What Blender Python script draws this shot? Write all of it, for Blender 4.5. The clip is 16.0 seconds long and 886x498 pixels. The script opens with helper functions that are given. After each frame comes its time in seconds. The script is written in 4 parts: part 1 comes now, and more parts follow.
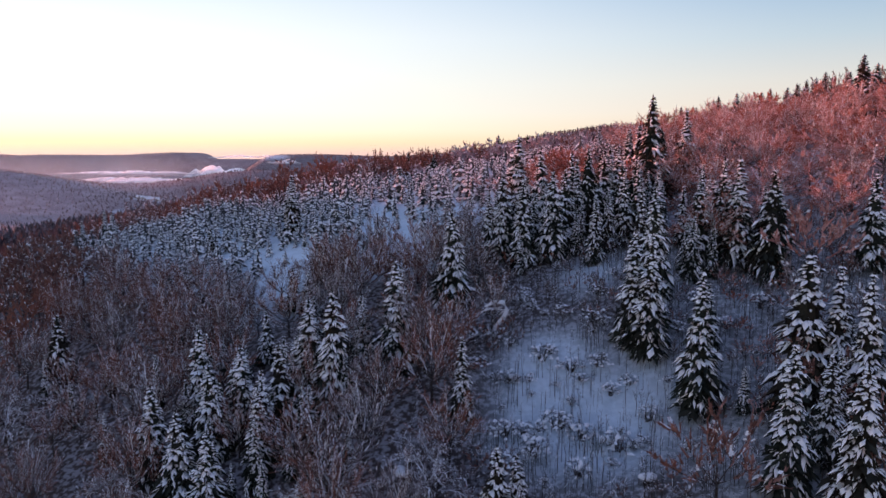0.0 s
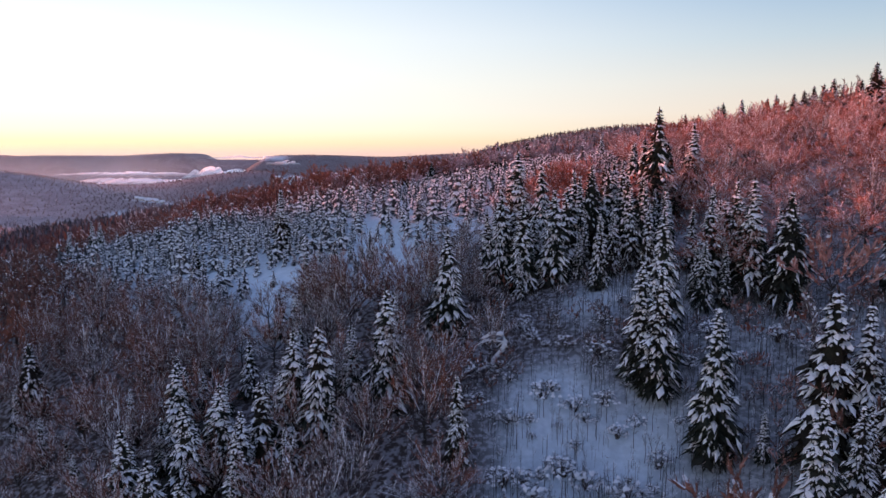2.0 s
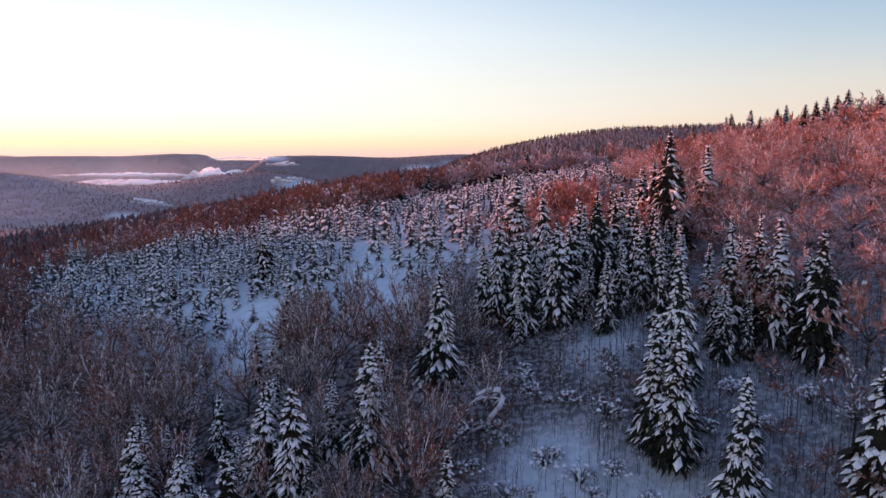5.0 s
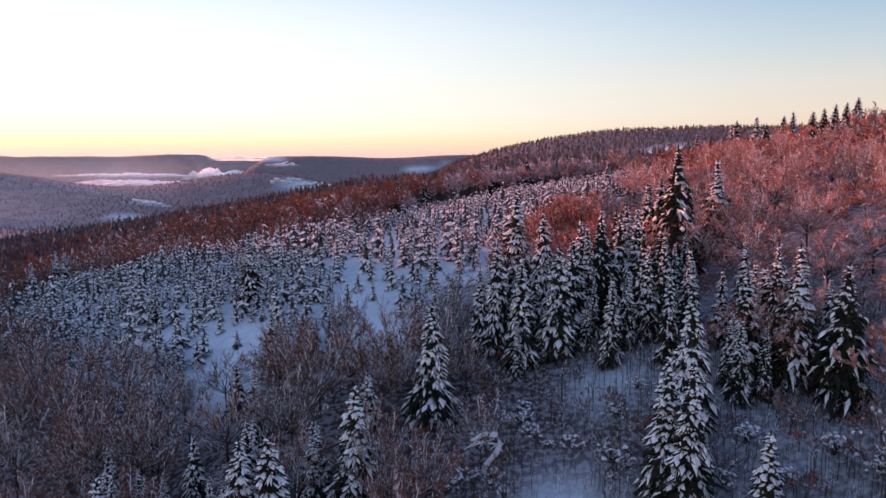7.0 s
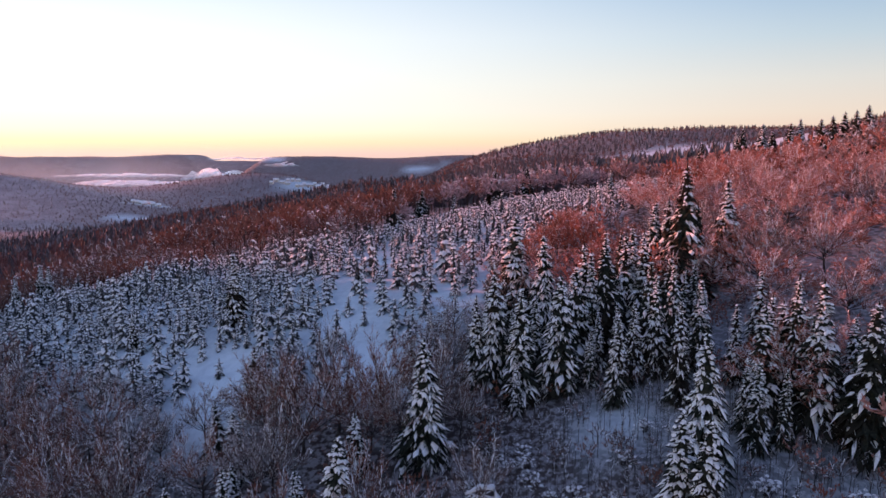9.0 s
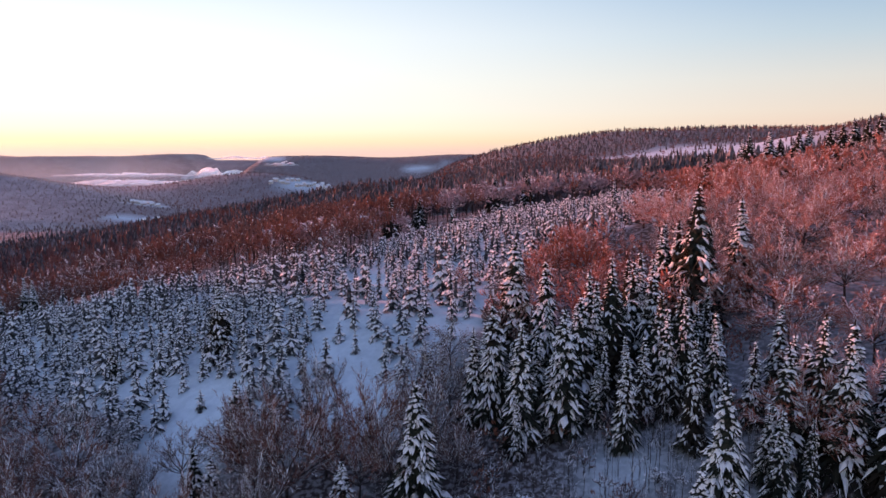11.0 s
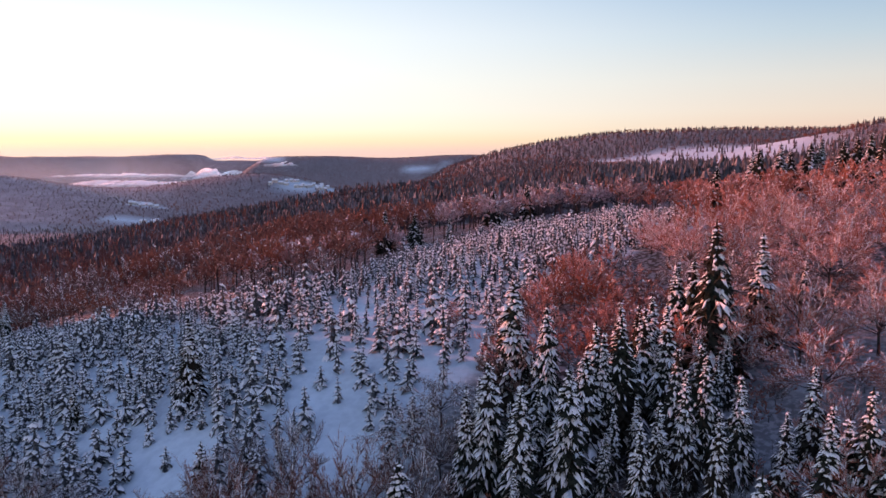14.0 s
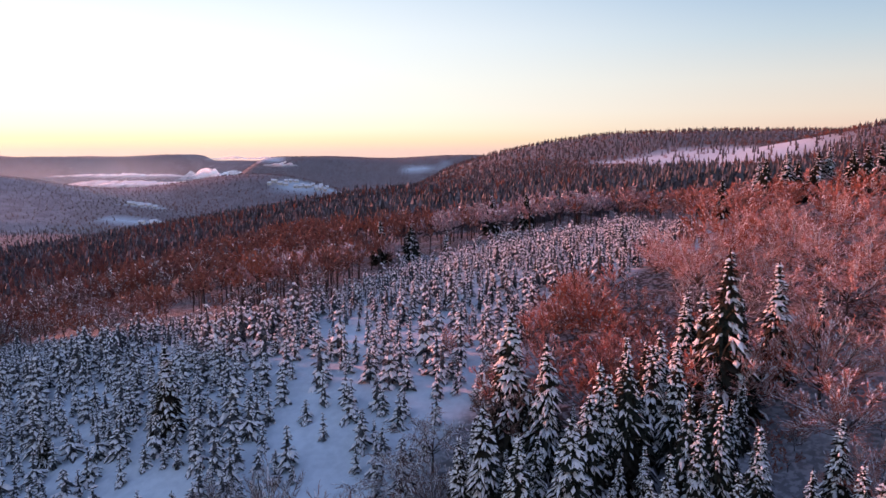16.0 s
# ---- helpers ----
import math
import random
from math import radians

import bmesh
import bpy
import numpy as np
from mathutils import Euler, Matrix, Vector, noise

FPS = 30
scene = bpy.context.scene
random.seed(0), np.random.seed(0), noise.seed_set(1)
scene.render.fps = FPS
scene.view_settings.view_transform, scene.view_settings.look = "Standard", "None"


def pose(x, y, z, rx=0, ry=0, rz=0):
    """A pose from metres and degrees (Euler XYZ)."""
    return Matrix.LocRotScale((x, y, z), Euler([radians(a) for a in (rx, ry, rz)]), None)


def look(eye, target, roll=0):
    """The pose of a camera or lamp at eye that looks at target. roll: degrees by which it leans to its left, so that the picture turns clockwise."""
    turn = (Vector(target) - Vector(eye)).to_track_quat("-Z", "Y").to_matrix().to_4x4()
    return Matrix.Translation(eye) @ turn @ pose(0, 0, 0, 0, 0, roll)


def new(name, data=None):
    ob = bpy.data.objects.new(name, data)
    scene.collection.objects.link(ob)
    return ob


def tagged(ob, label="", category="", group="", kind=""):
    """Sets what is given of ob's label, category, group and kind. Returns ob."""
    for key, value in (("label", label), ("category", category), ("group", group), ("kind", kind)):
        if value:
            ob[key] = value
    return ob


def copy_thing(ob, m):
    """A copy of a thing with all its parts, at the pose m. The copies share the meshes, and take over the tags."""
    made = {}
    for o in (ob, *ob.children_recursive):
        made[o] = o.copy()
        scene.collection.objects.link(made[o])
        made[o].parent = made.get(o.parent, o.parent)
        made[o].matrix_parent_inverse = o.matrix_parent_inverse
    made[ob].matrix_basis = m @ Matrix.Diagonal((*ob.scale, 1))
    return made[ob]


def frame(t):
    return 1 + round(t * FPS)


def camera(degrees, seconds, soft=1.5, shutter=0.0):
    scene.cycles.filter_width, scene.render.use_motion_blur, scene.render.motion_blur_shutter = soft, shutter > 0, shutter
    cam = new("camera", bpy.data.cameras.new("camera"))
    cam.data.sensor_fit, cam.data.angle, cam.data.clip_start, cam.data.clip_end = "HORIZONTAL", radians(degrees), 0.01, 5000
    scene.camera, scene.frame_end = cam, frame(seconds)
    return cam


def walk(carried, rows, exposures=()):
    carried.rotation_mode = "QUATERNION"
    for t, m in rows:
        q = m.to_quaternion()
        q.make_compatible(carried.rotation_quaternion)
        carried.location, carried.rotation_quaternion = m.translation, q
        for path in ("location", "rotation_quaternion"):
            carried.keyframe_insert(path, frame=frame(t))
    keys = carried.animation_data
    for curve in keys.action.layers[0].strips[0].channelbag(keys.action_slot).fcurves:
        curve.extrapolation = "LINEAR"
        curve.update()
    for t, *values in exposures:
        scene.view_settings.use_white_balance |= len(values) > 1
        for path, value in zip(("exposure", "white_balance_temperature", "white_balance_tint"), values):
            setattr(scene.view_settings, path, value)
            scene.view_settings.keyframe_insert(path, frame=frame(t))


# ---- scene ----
cam = camera(62.2, 16.0, soft=1.5)
METRES, EYE, TILT, LEAN, TURN = 64.0, 60.0, -7.4, 0.0, 0.0
ROWS = [
    (0.0, 0.0, 0.0, 0.0, 0.0, 0.0, -0.0),
    (0.5, 0.0031, 0.0275, 0.0148, -0.0, 0.0, -0.0),
    (1.0, 0.0061, 0.0549, 0.0299, 0.0, -0.0, -0.01),
    (1.5, 0.0091, 0.0818, 0.0449, 0.0, 0.01, 0.0),
    (2.0, 0.0121, 0.109, 0.0594, -0.01, 0.01, 0.03),
    (2.5, 0.0158, 0.136, 0.0746, -0.01, 0.01, 0.02),
    (3.0, 0.0186, 0.163, 0.0897, 0.0, 0.0, 0.01),
    (3.5, 0.0217, 0.1903, 0.1047, 0.0, -0.0, 0.02),
    (4.0, 0.0249, 0.218, 0.1198, 0.01, -0.0, 0.02),
    (6.5, 0.0413, 0.3568, 0.1927, -0.02, 0.05, -0.03),
    (7.0, 0.045, 0.3845, 0.208, -0.01, 0.03, -0.03),
    (7.5, 0.0486, 0.4121, 0.2231, -0.0, 0.02, -0.03),
    (8.0, 0.0521, 0.4392, 0.238, 0.0, 0.01, -0.05),
    (8.5, 0.0556, 0.4663, 0.2528, -0.01, 0.01, -0.03),
    (9.0, 0.0584, 0.4932, 0.268, -0.01, -0.0, -0.02),
    (11.5, 0.0726, 0.6295, 0.3443, 0.01, -0.11, 0.02),
    (12.0, 0.0759, 0.6565, 0.3588, 0.01, -0.11, 0.02),
    (12.5, 0.0792, 0.6833, 0.3737, 0.01, -0.11, 0.03),
    (13.0, 0.0824, 0.7106, 0.3884, 0.01, -0.12, 0.02),
    (13.5, 0.0858, 0.7379, 0.403, 0.01, -0.12, 0.03),
    (14.0, 0.0896, 0.7651, 0.4176, 0.01, -0.13, 0.03),
    (14.5, 0.0934, 0.7919, 0.4324, 0.0, -0.13, 0.01),
    (15.0, 0.0971, 0.819, 0.447, 0.0, -0.14, 0.01),
    (15.5, 0.1011, 0.846, 0.4615, -0.0, -0.15, 0.01),
    (16.0, 0.1047, 0.8731, 0.4759, 0.0, -0.16, 0.01),
]
walk(cam, [(t, pose(0, 0, EYE, TILT, LEAN, TURN) @ pose(METRES * x, METRES * y, METRES * z, 90 + pitch, roll, yaw)) for t, x, y, z, yaw, pitch, roll in ROWS],
     exposures=[(0.0, 0.75), (16.0, 0.75)])

# ---------------------------------------------------------------- world and sun
SUN_SIDE, SUN_UP = 62.0, 8.0          # degrees to the left of straight ahead, and above the horizon
SUN_WAY = Vector((-math.sin(radians(SUN_SIDE)) * math.cos(radians(SUN_UP)), math.cos(radians(SUN_SIDE)) * math.cos(radians(SUN_UP)), math.sin(radians(SUN_UP))))
sun = new("sun", bpy.data.lights.new("sun", "SUN"))
sun.data.energy, sun.data.angle, sun.data.color = 4.7, radians(0.6), (1.0, 0.28, 0.19)
sun.matrix_world = look((0, 0, 300), Vector((0, 0, 300)) - SUN_WAY)


def ramp_node(tree, stops):
    node = tree.nodes.new("ShaderNodeValToRGB")
    while len(node.color_ramp.elements) < len(stops):
        node.color_ramp.elements.new(0.5)
    for el, (place, colour) in zip(node.color_ramp.elements, stops):
        el.position, el.color = place, (*colour, 1)
    return node


def dusk_sky():
    world = bpy.data.worlds.new("dusk_sky")
    scene.world = world
    world.use_nodes = True
    tree = world.node_tree
    link = tree.links.new
    back = tree.nodes["Background"]
    co = tree.nodes.new("ShaderNodeTexCoord")
    split = tree.nodes.new("ShaderNodeSeparateXYZ")
    link(co.outputs["Generated"], split.inputs[0])
    # the glow above the place where the sun goes down, and the clear blue away from it
    glow = ramp_node(tree, [(0.0, (0.90, 0.62, 0.56)), (0.015, (0.96, 0.80, 0.53)), (0.03, (0.97, 0.92, 0.72)), (0.055, (0.93, 0.92, 0.86)),
                            (0.15, (0.86, 0.89, 0.93)), (0.25, (0.58, 0.70, 0.84)), (0.45, (0.26, 0.315, 0.52)), (1.0, (0.148, 0.195, 0.41))])
    clear = ramp_node(tree, [(0.0, (0.70, 0.42, 0.39)), (0.02, (0.74, 0.49, 0.41)), (0.05, (0.72, 0.59, 0.51)), (0.09, (0.63, 0.60, 0.575)),
                             (0.14, (0.44, 0.53, 0.61)), (0.21, (0.25, 0.395, 0.59)), (0.4, (0.215, 0.28, 0.51)), (1.0, (0.148, 0.195, 0.41))])
    for node in (glow, clear):
        link(split.outputs["Z"], node.inputs[0])
    dot = tree.nodes.new("ShaderNodeVectorMath")
    dot.operation = "DOT_PRODUCT"
    dot.inputs[1].default_value = (-math.sin(radians(SUN_SIDE)), math.cos(radians(SUN_SIDE)), 0)
    link(co.outputs["Generated"], dot.inputs[0])
    span = tree.nodes.new("ShaderNodeMapRange")
    span.interpolation_type = "SMOOTHSTEP"
    span.inputs["From Min"].default_value, span.inputs["From Max"].default_value = -0.15, 0.82
    link(dot.outputs["Value"], span.inputs["Value"])
    mix = tree.nodes.new("ShaderNodeMix")
    mix.data_type = "RGBA"
    link(span.outputs[0], mix.inputs["Factor"])
    link(clear.outputs[0], mix.inputs["A"])
    link(glow.outputs[0], mix.inputs["B"])
    sky = tree.nodes.new("ShaderNodeTexSky")
    sky.sky_type, sky.sun_disc = "NISHITA", False
    sky.sun_elevation, sky.sun_rotation = radians(SUN_UP), radians(-SUN_SIDE)
    scale = tree.nodes.new("ShaderNodeVectorMath")
    scale.operation = "SCALE"
    scale.inputs["Scale"].default_value = 0.02
    link(sky.outputs[0], scale.inputs[0])
    add = tree.nodes.new("ShaderNodeVectorMath")
    link(mix.outputs["Result"], add.inputs[0])
    link(scale.outputs[0], add.inputs[1])
    link(add.outputs[0], back.inputs["Color"])
    back.inputs["Strength"].default_value = 0.66


dusk_sky()


# ---------------------------------------------------------------- materials
def material(name, rough=0.9):
    mat = bpy.data.materials.new(name)
    mat.use_nodes = True
    tree = mat.node_tree
    tree.nodes["Principled BSDF"].inputs["Roughness"].default_value = rough
    tree.nodes["Principled BSDF"].inputs["Specular IOR Level"].default_value = 0.25
    return mat, tree, tree.nodes["Principled BSDF"]


def noise_node(tree, scale, detail=3.0, at=None):
    node = tree.nodes.new("ShaderNodeTexNoise")
    node.inputs["Scale"].default_value, node.inputs["Detail"].default_value = scale, detail
    if at is not None:
        tree.links.new(at, node.inputs["Vector"])
    return node


def mixed(tree, factor, a, b):
    node = tree.nodes.new("ShaderNodeMix")
    node.data_type = "RGBA"
    tree.links.new(factor, node.inputs["Factor"])
    for key, value in (("A", a), ("B", b)):
        if isinstance(value, tuple):
            node.inputs[key].default_value = (*value, 1)
        else:
            tree.links.new(value, node.inputs[key])
    return node.outputs["Result"]


def stepped(tree, value, low, high):
    node = tree.nodes.new("ShaderNodeMapRange")
    node.interpolation_type = "SMOOTHSTEP"
    node.inputs["From Min"].default_value, node.inputs["From Max"].default_value = low, high
    tree.links.new(value, node.inputs["Value"])
    return node.outputs[0]


def speckled(name, a, b, scale, low=0.4, high=0.6, rough=0.9, third=None, third_scale=0.02, bump_size=0.0, spread=0.25):
    """Two colours broken up by fine noise in world space, a third by broad noise, and each loose piece a little its own."""
    mat, tree, shader = material(name, rough)
    geo = tree.nodes.new("ShaderNodeNewGeometry")
    fine = noise_node(tree, scale, 4, geo.outputs["Position"])
    colour = mixed(tree, stepped(tree, fine.outputs["Fac"], low, high), a, b)
    if third:
        broad = noise_node(tree, third_scale, 3, geo.outputs["Position"])
        colour = mixed(tree, stepped(tree, broad.outputs["Fac"], 0.45, 0.62), colour, third)
    hue = tree.nodes.new("ShaderNodeHueSaturation")
    span = tree.nodes.new("ShaderNodeMapRange")
    span.inputs["To Min"].default_value, span.inputs["To Max"].default_value = 1 - spread, 1 + spread
    tree.links.new(geo.outputs["Random Per Island"], span.inputs["Value"])
    tree.links.new(span.outputs[0], hue.inputs["Value"])
    tree.links.new(colour, hue.inputs["Color"])
    tree.links.new(hue.outputs[0], shader.inputs["Base Color"])
    if bump_size:
        relief = tree.nodes.new("ShaderNodeBump")
        relief.inputs["Distance"].default_value = bump_size
        tree.links.new(fine.outputs["Fac"], relief.inputs["Height"])
        tree.links.new(relief.outputs[0], shader.inputs["Normal"])
    return mat


NEEDLES = speckled("spruce_needles", (0.012, 0.018, 0.013), (0.034, 0.036, 0.025), 3.0, third=(0.024, 0.019, 0.013), third_scale=0.08)
SNOW = speckled("lying_snow", (0.93, 0.935, 0.95), (0.83, 0.84, 0.87), 2.2, 0.45, 0.75, 0.7, bump_size=0.08, spread=0.05)
FROST_NEEDLES = speckled("rimed_young_needles", (0.028, 0.033, 0.032), (0.20, 0.20, 0.215), 2.5, 0.35, 0.7, spread=0.4)
BARK = speckled("grey_bark", (0.035, 0.027, 0.024), (0.08, 0.066, 0.06), 4.0, bump_size=0.03)
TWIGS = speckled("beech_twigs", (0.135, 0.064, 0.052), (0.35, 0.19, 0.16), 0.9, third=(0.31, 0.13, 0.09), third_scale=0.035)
# rimed beech twigs of the ridge, with red evening light put into their colour
SUNLIT_RIME_TWIGS = speckled("rimed_sunlit_twigs", (0.44, 0.19, 0.15), (0.66, 0.40, 0.36), 0.9, third=(0.38, 0.13, 0.085), third_scale=0.09)
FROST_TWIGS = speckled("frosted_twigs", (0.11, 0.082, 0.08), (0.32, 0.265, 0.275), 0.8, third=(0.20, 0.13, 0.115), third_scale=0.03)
HOAR_TWIGS = speckled("hoar_white_twigs", (0.36, 0.29, 0.32), (0.58, 0.50, 0.54), 0.8, third=(0.42, 0.29, 0.29), third_scale=0.05)
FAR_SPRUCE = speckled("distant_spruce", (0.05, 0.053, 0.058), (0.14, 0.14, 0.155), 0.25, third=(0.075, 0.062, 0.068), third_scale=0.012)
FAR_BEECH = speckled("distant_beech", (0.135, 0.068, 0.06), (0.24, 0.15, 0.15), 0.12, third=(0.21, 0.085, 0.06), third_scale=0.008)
# frost, and the lilac of the valley haze mixed into the wood's colour
PALE_WOOD = speckled("hazy_frosted_wood", (0.42, 0.33, 0.36), (0.60, 0.50, 0.54), 0.06, third=(0.34, 0.26, 0.29), third_scale=0.004)
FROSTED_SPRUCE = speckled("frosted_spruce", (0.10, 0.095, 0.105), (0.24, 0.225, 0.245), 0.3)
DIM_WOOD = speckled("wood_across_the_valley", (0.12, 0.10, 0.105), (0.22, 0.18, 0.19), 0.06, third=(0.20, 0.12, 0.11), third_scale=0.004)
PLASTER = speckled("pale_plaster", (0.62, 0.58, 0.52), (0.7, 0.66, 0.6), 0.5)


def ground_material():
    mat, tree, shader = material("snowy_ground", 0.8)
    geo = tree.nodes.new("ShaderNodeNewGeometry")
    cover = tree.nodes.new("ShaderNodeAttribute")
    cover.attribute_name = "wood"
    wild = tree.nodes.new("ShaderNodeAttribute")
    wild.attribute_name = "haze_tint"
    broad = noise_node(tree, 0.11, 4, geo.outputs["Position"])
    fine = noise_node(tree, 0.7, 6, geo.outputs["Position"])
    huge = noise_node(tree, 0.02, 5, geo.outputs["Position"])
    snow = mixed(tree, stepped(tree, fine.outputs["Fac"], 0.35, 0.7), (0.75, 0.86, 0.93), (0.65, 0.76, 0.83))
    patchy = noise_node(tree, 1.3, 8, geo.outputs["Position"])
    litter = mixed(tree, stepped(tree, patchy.outputs["Fac"], 0.43, 0.6), (0.07, 0.053, 0.048), (0.31, 0.30, 0.315))
    add = tree.nodes.new("ShaderNodeMath")
    add.operation = "MULTIPLY"
    tree.links.new(cover.outputs["Fac"], add.inputs[0])
    tree.links.new(stepped(tree, broad.outputs["Fac"], 0.12, 0.42), add.inputs[1])
    near = mixed(tree, add.outputs[0], snow, litter)
    # far woodland floor, paled to lilac with valley haze put into the colour
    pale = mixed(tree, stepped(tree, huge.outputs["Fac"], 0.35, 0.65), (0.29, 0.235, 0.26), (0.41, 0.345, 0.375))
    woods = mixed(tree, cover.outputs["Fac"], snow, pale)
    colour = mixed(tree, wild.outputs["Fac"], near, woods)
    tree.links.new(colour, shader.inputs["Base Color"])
    relief = tree.nodes.new("ShaderNodeBump")
    relief.inputs["Distance"].default_value = 0.1
    tree.links.new(fine.outputs["Fac"], relief.inputs["Height"])
    tree.links.new(relief.outputs[0], shader.inputs["Normal"])
    return mat


GROUND = ground_material()


def mist_material(name, scale, low, high, tint):
    mat, tree, shader = material(name, 1.0)
    co = tree.nodes.new("ShaderNodeTexCoord")
    shape = noise_node(tree, scale, 5, co.outputs["Object"])
    soft = tree.nodes.new("ShaderNodeAttribute")
    soft.attribute_name = "thickness"
    mul = tree.nodes.new("ShaderNodeMath")
    mul.operation = "MULTIPLY"
    tree.links.new(stepped(tree, shape.outputs["Fac"], low, high), mul.inputs[0])
    tree.links.new(soft.outputs["Fac"], mul.inputs[1])
    tree.nodes.remove(shader)
    lit, through_it, clear = (tree.nodes.new("ShaderNodeBsdf" + kind_of) for kind_of in ("Diffuse", "Translucent", "Transparent"))
    lit.inputs["Color"].default_value = through_it.inputs["Color"].default_value = (*tint, 1)
    both, out = tree.nodes.new("ShaderNodeAddShader"), tree.nodes.new("ShaderNodeMixShader")
    for a, b in ((lit.outputs[0], both.inputs[0]), (through_it.outputs[0], both.inputs[1]), (mul.outputs[0], out.inputs[0]), (clear.outputs[0], out.inputs[1]),
                 (both.outputs[0], out.inputs[2]), (out.outputs[0], tree.nodes["Material Output"].inputs["Surface"])):
        tree.links.new(a, b)
    return mat


MIST = mist_material("valley_mist", 0.006, 0.25, 0.5, (0.97, 0.96, 0.9))
HAZE = mist_material("thin_haze", 0.0012, 0.1, 0.6, (0.8, 0.92, 0.88))


# ---------------------------------------------------------------- ground
def smooth(a, b, v):
    s = np.clip((v - a) / (b - a), 0, 1)
    return s * s * (3 - 2 * s)


def bump(x, y, cx, cy, sx, sy):
    return np.exp(-((x - cx) / sx) ** 2 - ((y - cy) / sy) ** 2)


def height(x, y):
    """Height of the ground: a wooded slope that climbs to a ridge, a saddle and a hill behind it, a deep valley and
    flat-topped hills, and unseen hills added on the left for shade.
    """
    x, y = np.asarray(x, float), np.asarray(y, float)
    cx, cy = np.clip(x, -170, 150), np.clip(y, 0, 345)
    u, v = cx / 100, (cy - 170) / 100
    near = (47.84 + 18.03 * u + 17.83 * v - 2.91 * u * u - 5.48 * u * v - 11.73 * v * v
            + 2.93 * u ** 3 - 1.10 * u * u * v + 1.08 * u * v * v + 1.08 * v ** 3)
    near = near + 0.25 * np.minimum(x + 170, 0) - 0.03 * np.maximum(x - 150, 0) + 0.3 * np.minimum(y, 0)
    near = near - 5 * bump(x, y, 22, 86, 16, 14) + 3 * bump(x, y, -12, 165, 28, 22) - 4 * bump(x, y, -25, 292, 60, 45) - 5 * bump(x, y, -18, 262, 55, 32) - 3 * bump(x, y, 40, 285, 45, 30)
    far = 55 + 0.15 * np.minimum(x - 130, 0) - 0.05 * np.maximum(-350 - x, 0) + 0.03 * np.clip(x - 130, 0, 500)
    far = far + (14 + 45 * smooth(100, 420, x)) * np.exp(-((y - 1750) / 420.0) ** 2) * smooth(-250, 250, x)
    far = far - 0.045 * (np.clip(y, 820, 2050) - 1130) * smooth(60, -120, x) - 9 * bump(x, y, -120, 620, 110, 130) - 13 * bump(x, y, -330, 720, 170, 190) + 13 * bump(x, y, 190, 1780, 110, 260) - 12 * bump(x, y, -110, 1750, 120, 500)
    far = far + 58 * bump(x, y, 700, 1010, 240, 230)
    far = far - 0.16 * np.maximum(y - 2000, 0)
    land = near + (far - near) * smooth(330, 640, y)
    valley = -185 + 185 * bump(x, y, -1750, 2650, 620, 560) + 132 * bump(x, y, -830, 3150, 430, 300)
    valley = valley + 0.025 * np.maximum(y - 2400, 0)
    mesa_w = smooth(-1300, -1500, x + 0.15 * (y - 4300)) * smooth(3900, 4250, y)
    mesa_e = smooth(-1180, -930, x - 0.2 * (y - 4200)) * smooth(3500, 4150, y)
    plain = smooth(4350, 4750, y)
    valley = valley + 42 * bump(x, y, -960, 2440, 320, 260) + 60 * bump(x, y, -520, 2970, 300, 260)
    rim = 54 + 7 * np.sin(x / 310.0) + 5 * np.sin(x / 127.0 + 1)
    for part_of in (mesa_w, mesa_e):
        valley = valley + (rim - valley) * part_of
    valley = np.maximum(valley, -140 + 165 * plain)
    # unseen hills added far left, sized to block the low sun from the slope
    valley = valley + 305 * bump(x, y, -620, 426, 190, 165) + 95 * bump(x, y, -660, 635, 130, 118) + 120 * bump(x, y, -720, 770, 140, 90)
    k = 12.0
    top = np.maximum(land, valley)
    out = top + k * np.log(np.exp((land - top) / k) + np.exp((valley - top) / k)) - 0.0
    return out + 0.5 * np.sin(x / 9.1 + 0.6 * np.sin(y / 13.0)) * np.sin(y / 11.3) + 1.4 * np.sin(x / 31.0 + 1) * np.sin(y / 37.0)


def open_field(x, y):
    """1 where the far land is open snow: the cleared hillside, the meadows round the villages."""
    out = bump(x, y, 425, 1130, 120, 220) + 0.8 * bump(x, y, 320, 960, 70, 120) + bump(x, y, 290, 1180, 60, 50) + bump(x, y, 210, 1090, 40, 25) + bump(x, y, 250, 640, 30, 60)
    for cx, cy, sx, sy in ((-1010, 2560, 70, 60), (-880, 2300, 80, 45), (-1000, 2320, 40, 40), (-560, 2950, 120, 40), (-480, 2990, 120, 30),
                           (-900, 4060, 60, 60), (-970, 4090, 40, 50), (-130, 3900, 90, 40), (20, 3950, 60, 30)):
        out = out + bump(x, y, cx, cy, sx, sy)
    return np.clip(out * 1.8 - 0.4, 0, 0.85)


def clearing(x, y):
    """1 on the open snow of the near slope: the gully and the gaps between the young spruces."""
    out = bump(x, y, 13, 92, 5, 9) + bump(x, y, 24, 92, 6, 5) + 0.7 * bump(x, y, 16, 100, 6, 5) + bump(x, y, 24, 119, 4, 5) + 0.8 * bump(x, y, 20, 84, 7, 5)
    out = out + 1.1 * bump(x, y, -33, 146, 8, 8) + 1.0 * bump(x, y, -30, 135, 5, 8) + 0.9 * bump(x, y, -8, 142, 7, 6) + 1.0 * bump(x, y, 4, 160, 5, 12) + 0.8 * bump(x, y, -12, 165, 7, 9)
    for cx, cy, sx, sy in ((-8, 189, 6, 5), (4, 184, 4, 8), (-21, 180, 5, 4), (-46, 160, 6, 5), (9, 172, 4, 5), (-14, 155, 6, 4)):
        out = out + 0.85 * bump(x, y, cx, cy, sx, sy)
    return np.clip(out, 0, 1)


